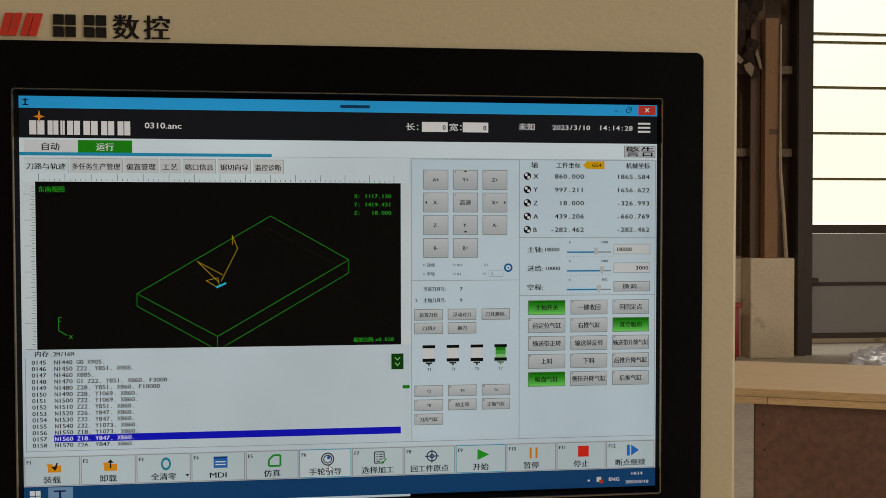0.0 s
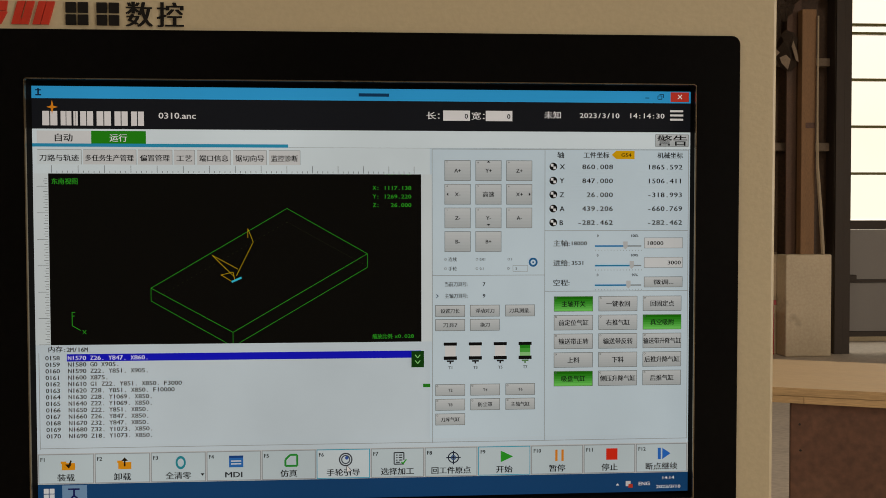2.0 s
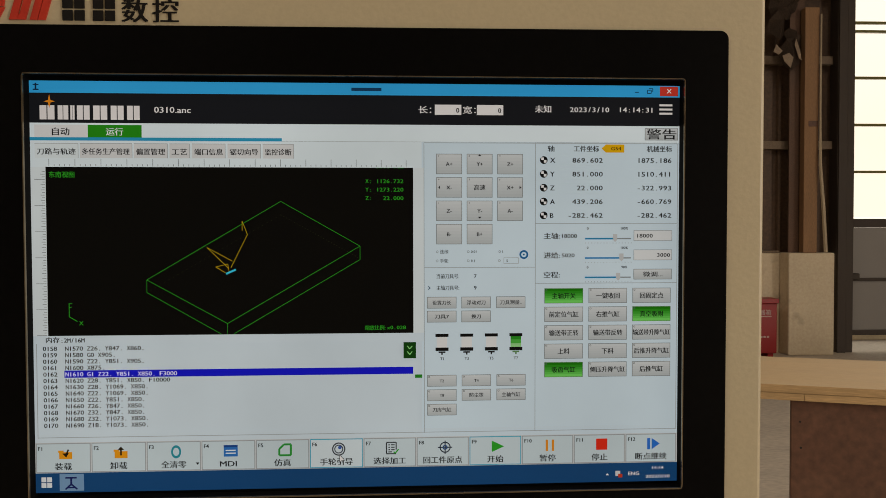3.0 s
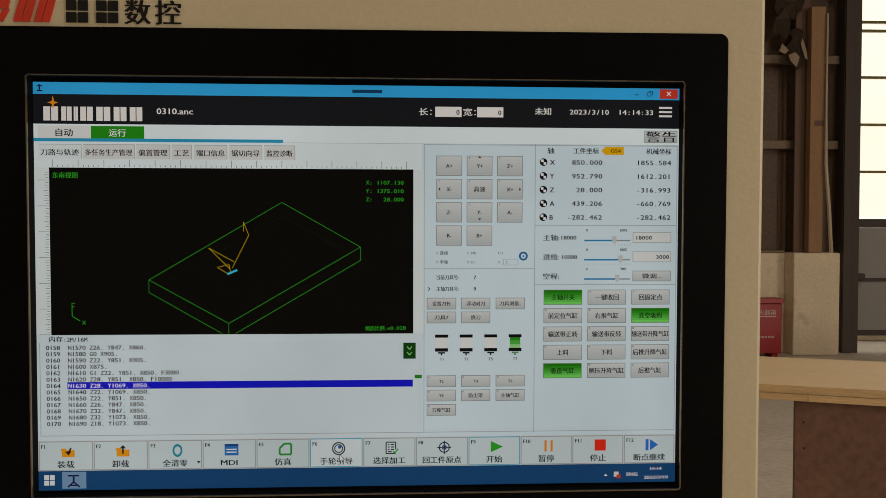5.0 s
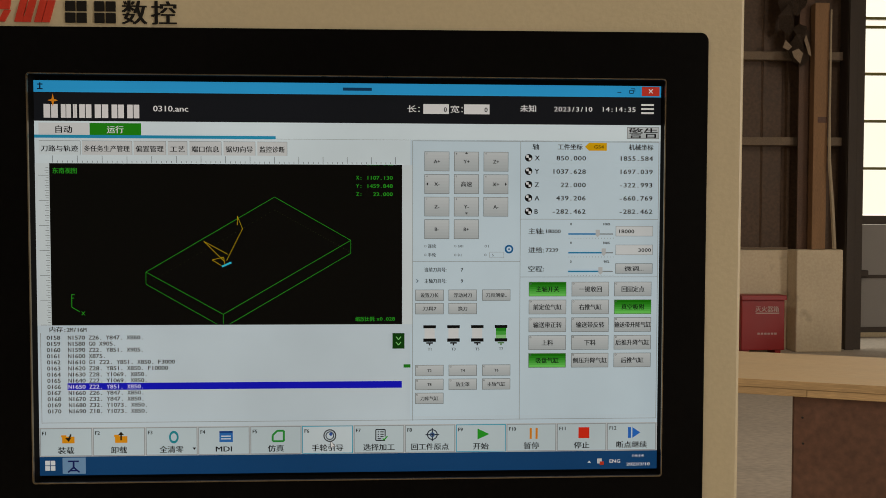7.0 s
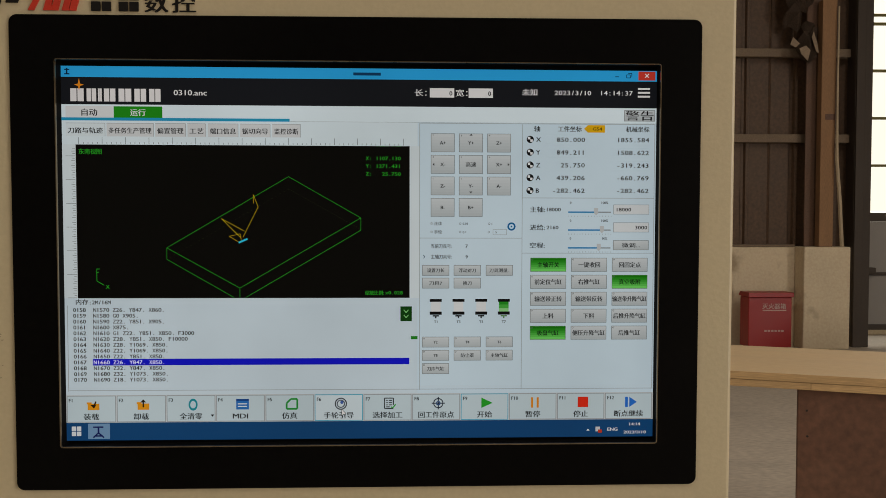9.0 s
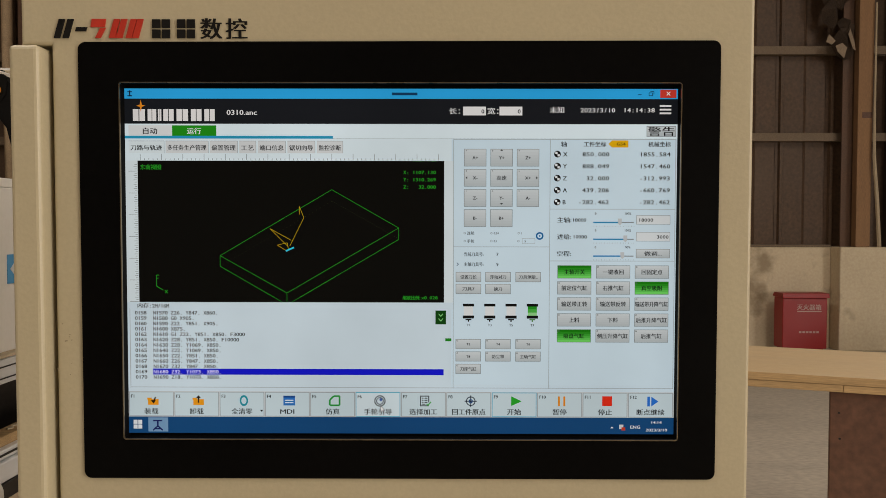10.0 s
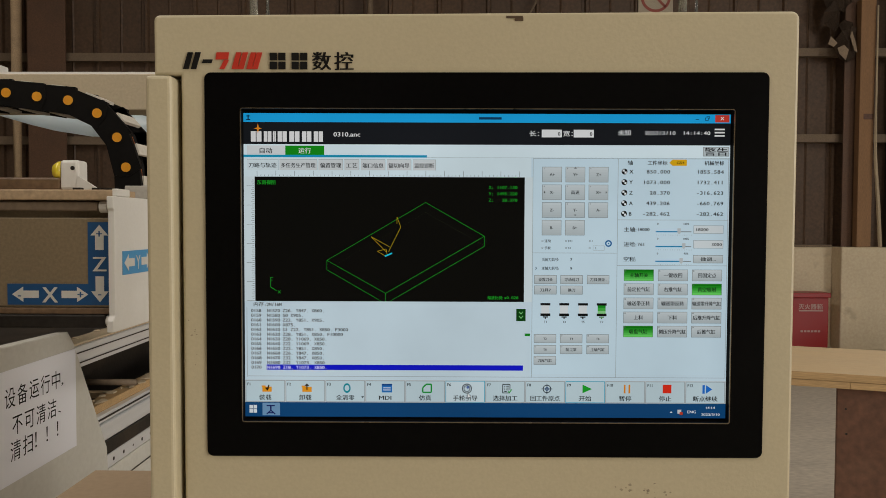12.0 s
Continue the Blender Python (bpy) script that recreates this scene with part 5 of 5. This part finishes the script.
    icons = []
    for k, s in enumerate(("装载", "卸载", "全清零", "MDI", "仿真", "手轮引导", "选择加工", "回工件原点", "开始", "暂停", "停止", "断点继续")):
        u0, u1 = edges[k] + 0.3, edges[k + 1] - 0.3
        bm = bmesh.new()
        quad(bm, u0, u1, 1189.3, 1208, 0.1, 0)
        quad(bm, u0 + 0.5, u1 - 0.5, 1189.8, 1207.5, 0.2, 1)
        key = part("function_key", bm, (ui(20, 165, 200) if k in (5, 8) else ui(150, 160, 166), ui(206, 226, 235) if k == 5 else ui(192, 214, 223)), m)
        caption(key, f"F{k + 1}", u0 + 1.6, 1204.8, 2.5, ui(24, 28, 30), None, "l")
        caption(key, s, (u0 + u1) / 2, 1193.3, 4.4 if k != 3 else 3.6, ink, (min(25, 5.2 * len(s)) if k != 3 else 10.5))
        icons.append((key, (u0 + u1) / 2 + 1.5, 1201.4))
    org, teal, blu, grn, red = ui(226, 150, 30), ui(20, 140, 160), ui(30, 110, 205), ui(26, 160, 40), ui(226, 48, 28)
    for k in (0, 1):
        key, u, v = icons[k]
        bm = bmesh.new()
        quad(bm, u - 4, u + 4, v - 3.4, v + 1, 0.4)
        quad(bm, u - 4.6, u - 1.2, v + 0.6, v + 2, 0.42)
        part("folder_icon", bm, org, key)
        bm = bmesh.new()
        line(bm, (u, v - 1.6), (u + (1.8 if k == 0 else 0), v + 2.6), 1.0, 0.6)
        bm.faces.new([bm.verts.new(P3(u + a, v + b, 0.6)) for a, b in ((((-2, 0.2), (0.4, -2.4), (2, 0.4)) if k == 0 else ((-2, 1.8), (2, 1.8), (0, 4))))])
        part("arrow_icon", bm, ui(40, 30, 16), key)
    def ring(key, u, v, r, ri, mtl, name="ring_icon", sx=1.0, d=0.4):
        x, _, z = P3(u, v, 0)
        bm = disc(x, z, r / 1000, -d / 1000, 0.00005, 24, ri / 1000)
        for q in bm.verts:
            q.co.x = x + (q.co.x - x) * sx
        return part(name, bm, mtl, key)
    key, u, v = icons[2]
    ring(key, u, v, 4.2, 2.6, teal, "zero_icon", 0.75)
    bm = bmesh.new()
    bm.faces.new([bm.verts.new(P3(u + 13.4 + a, 1193.6 + b, 0.5)) for a, b in ((-1.2, 0.8), (0, -0.8), (1.2, 0.8))])
    part("menu_arrow", bm, ink, key)
    key, u, v = icons[3]
    bm = bmesh.new()
    quad(bm, u - 4.4, u + 4.4, v - 3.6, v + 3.8, 0.4, 0)
    for dv in (-1.4, 0.4):
        line(bm, (u - 3.2, v + dv), (u + 3.2, v + dv), 0.7, 0.6, 1)
    quad(bm, u - 4.4, u + 4.4, v + 2.4, v + 3.8, 0.5, 2)
    part("window_icon", bm, (ui(36, 112, 190), soft, ui(20, 70, 140)), key)
    key, u, v = icons[4]
    bm = bmesh.new()
    pts = ((-3.6, -3.4), (3.8, -3.4), (3.8, 3.6), (-0.6, 3.6), (-3.6, 0.6))
    for a, b in zip(pts, pts[1:] + pts[:1]):
        line(bm, (u + a[0], v + a[1]), (u + b[0], v + b[1]), 1.3, 0.4)
    part("outline_icon", bm, ui(30, 150, 60), key)
    key, u, v = icons[5]
    ring(key, u, v, 4.3, 3.5, ui(60, 66, 74))
    ring(key, u, v, 2.9, 2.2, ui(70, 80, 92))
    ring(key, u + 0.7, v + 1.0, 1.1, 0.05, ui(50, 90, 170), "knob")
    cur = bmesh.new()
    cur.faces.new([cur.verts.new(P3(u + 0.6 + a, v - 3.4 + b, 0.9)) for a, b in ((0, 0), (0, -5), (1.2, -3.9), (3.2, -3.8))])
    part("mouse_pointer", cur, ui(236, 240, 242), m)
    bm = bmesh.new()
    for a, b in (((0, 0), (0, -5)), ((0, -5), (1.2, -3.9)), ((1.2, -3.9), (3.2, -3.8)), ((3.2, -3.8), (0, 0)), ((1.4, -3.9), (2.3, -6))):
        line(bm, (u + 0.6 + a[0], v - 3.4 + a[1]), (u + 0.6 + b[0], v - 3.4 + b[1]), 0.3, 1.0)
    part("pointer_outline", bm, ui(30, 34, 38), m)
    key, u, v = icons[6]
    bm = bmesh.new()
    for a, b in (((-3.6, -3.6), (2.6, -3.6)), ((-3.6, 3.8), (2.6, 3.8)), ((-3.6, -3.6), (-3.6, 3.8)), ((2.6, -1), (2.6, 3.8)), ((-2.4, 2.2), (-1.4, 2.2)), ((-0.6, 2.2), (1.6, 2.2)), ((-2.4, 0.6), (-1.4, 0.6)), ((-0.6, 0.6), (1.6, 0.6)), ((-2.4, -1), (-1.4, -1)), ((-0.6, -1), (1.6, -1)), ((-2.4, -2.4), (0, -2.4))):
        line(bm, (u + a[0], v + a[1]), (u + b[0], v + b[1]), 0.7, 0.4)
    part("list_icon", bm, ui(44, 50, 54), key)
    bm = bmesh.new()
    line(bm, (u + 1.0, v - 2.2), (u + 2.0, v - 3.2), 0.8, 0.6)
    line(bm, (u + 2.0, v - 3.2), (u + 4.2, v - 0.6), 0.8, 0.6)
    part("tick_icon", bm, grn, key)
    key, u, v = icons[7]
    ring(key, u, v, 3.6, 2.9, ui(34, 44, 60))
    bm = bmesh.new()
    line(bm, (u - 4.6, v), (u + 4.6, v), 0.7, 0.5)
    line(bm, (u, v - 4.4), (u, v + 4.4), 0.7, 0.5)
    part("crosshair_icon", bm, ui(34, 44, 60), key)
    ring(key, u, v, 1.6, 0.8, ui(44, 80, 130), "inner_ring", d=0.6)
    key, u, v = icons[8]
    bm = bmesh.new()
    bm.faces.new([bm.verts.new(P3(u + a, v + b, 0.4)) for a, b in ((-3.8, -3.6), (4.2, 0), (-3.8, 3.8))])
    part("play_icon", bm, ui(24, 160, 44), key)
    key, u, v = icons[9]
    bm = bmesh.new()
    for du in (-2, 2):
        line(bm, (u + du, v - 3.6), (u + du, v + 3.8), 1.5, 0.4)
    part("pause_icon", bm, ui(222, 140, 40), key)
    key, u, v = icons[10]
    part("stop_icon", quad(bmesh.new(), u - 3.7, u + 3.7, v - 3.4, v + 4, 0.4), red, key)
    key, u, v = icons[11]
    bm = bmesh.new()
    quad(bm, u - 4, u - 2, v - 3.6, v + 3.8, 0.4)
    bm.faces.new([bm.verts.new(P3(u + a, v + b, 0.4)) for a, b in ((-1, -3.6), (4.4, 0.1), (-1, 3.8))])
    part("resume_icon", bm, blu, key)
    # task bar
    tk = panel(m, "task_bar", -228.5, 183.5, 1176.5, 1189, 0, ui(14, 70, 120))
    bm = bmesh.new()
    for du, dv in ((-3.2, 0.2), (0.3, 0.2), (-3.2, -3.4), (0.3, -3.4)):
        quad(bm, -221.6 + du, -221.6 + du + 3.0, 1183.2 + dv, 1183.2 + dv + 3.1, 0.2)
    part("start_icon", bm, ui(214, 224, 230), tk)
    tile = panel(m, "task_tile", -213.6, -198.6, 1177.6, 1188.4, 0.2, ui(110, 150, 186))
    bm = bmesh.new()
    line(bm, (-210, 1186), (-203, 1186), 1.0, 0.4)
    line(bm, (-206.4, 1186), (-206.4, 1181), 1.2, 0.4)
    line(bm, (-206.4, 1182), (-210, 1178.6), 1.0, 0.4)
    line(bm, (-206.4, 1182), (-202.6, 1178.6), 1.0, 0.4)
    line(bm, (-209, 1179.8), (-203.6, 1179.8), 1.0, 0.4)
    part("program_icon", bm, ui(24, 34, 90), tile)
    wtx = ui(220, 228, 234)
    bm = bmesh.new()
    bm.faces.new([bm.verts.new(P3(137 + a, 1181.6 + b, 0.2)) for a, b in ((-1.2, -0.6), (1.2, -0.6), (0, 0.8))])
    part("tray_arrow", bm, wtx, tk)
    bm = bmesh.new()
    quad(bm, 142.4, 145.6, 1180.4, 1183.8, 0.2, 0)
    quad(bm, 144.2, 147, 1179.4, 1181.8, 0.3, 1)
    part("network_icon", bm, (ui(200, 206, 210), ui(190, 60, 40)), tk)
    caption(tk, "ENG", 151, 1182, 2.5, wtx, 7.2, "l", 0.2)
    caption(tk, "14:14", 170.6, 1185.6, 2.2, wtx, 7.6, d=0.2)
    caption(tk, "2023/3/10", 170.6, 1179.8, 2.2, wtx, 16, d=0.2)
    # set the display back behind the frame; the drums are already there
    for ob in m.children:
        if ob.name.split(".")[0] in ("bezel", "edge_lip", "screen_border") or "seat" in ob:
            continue
        for piece in (ob, *ob.children):
            piece.data.transform(pose(0, SINK, -DROP) @ Matrix.Scale(SPREAD, 4))
    return m


hall()
columns()
sliding_door()
wall_clutter()
bench()
GANTRY = gantry()
CHAIN = cable_chain()
machine_bed()
cabinet()
monitor()


def steps(rows):
    """Rows that hold each value until just before the next one."""
    out = [(0.0, rows[0][1])]
    for (t0, v0), (t1, v1) in zip(rows, rows[1:]):
        out += [(t1 - 0.05, v0), (t1 + 0.02, v1)]
    return out + [(12.0, rows[-1][1])]


def turned(drum, k, drop=0.0):
    """The drum with its side k to the front, let down by that many metres."""
    x, y, z = drum["seat"]
    return pose(x, y, z - drop, -360 * k / drum["sides"], 0, 0)


def motions():
    # the axis that carries the beam stands where its coordinate says
    ahead = [(0.0, 1013.0)] + [(k / 2 + 0.15, w) for k, w in enumerate(TOLD[1]) if k < 18 and k != 13] + [(6.28, 1069.0), (6.85, 1069.0), (8.93, 851.0), (9.2, 847.0)]
    after = [(9.6, 847.0), (10.15, 850.0), (10.5, 893.0), (11.0, 969.0), (11.5, 1044.0), (11.75, 1069.0), (12.0, 1073.0)]
    travel = sorted(ahead) + after
    walk(GANTRY, [(t, pose(0, 1.45 + (w - 1073) / 1000, 0)) for t, w in travel])
    walk(CHAIN, [(t, pose(0, 1.72 + (w - 1073) / 1000, 0)) for t, w in travel])
    pitch = LINE * SPREAD / 1000
    page = ((0, 0), (1.85, 13))
    walk(MOVING["list"], [(t, pose(0, 0, n * pitch)) for t, n in steps(page)])
    line_no = ((0, 0), (1.85, 1), (2.15, 2), (2.45, 3), (2.75, 4), (3.8, 5), (4.3, 6), (6.12, 7), (6.7, 8), (8.6, 9), (9.38, 10), (11.9, 11))
    bar = MOVING["bar"]
    walk(bar, [(t, turned(bar, n, ((MARKED[n] - 145) % 13) * pitch)) for t, n in steps(line_no)])
    seconds = [(0, 0)] + [(k - 0.14, k) for k in range(1, 13)]
    clock = MOVING["seconds"]
    walk(clock, [(t, turned(clock, n)) for t, n in steps(seconds)])
    ticks = [(0, 0)] + [(k / 2 - 0.06, k) for k in range(1, 25)]
    for name, drum in MOVING.items():
        if "value" in name or name == "feed":
            walk(drum, [(t, turned(drum, k)) for t, k in steps(ticks)])


motions()
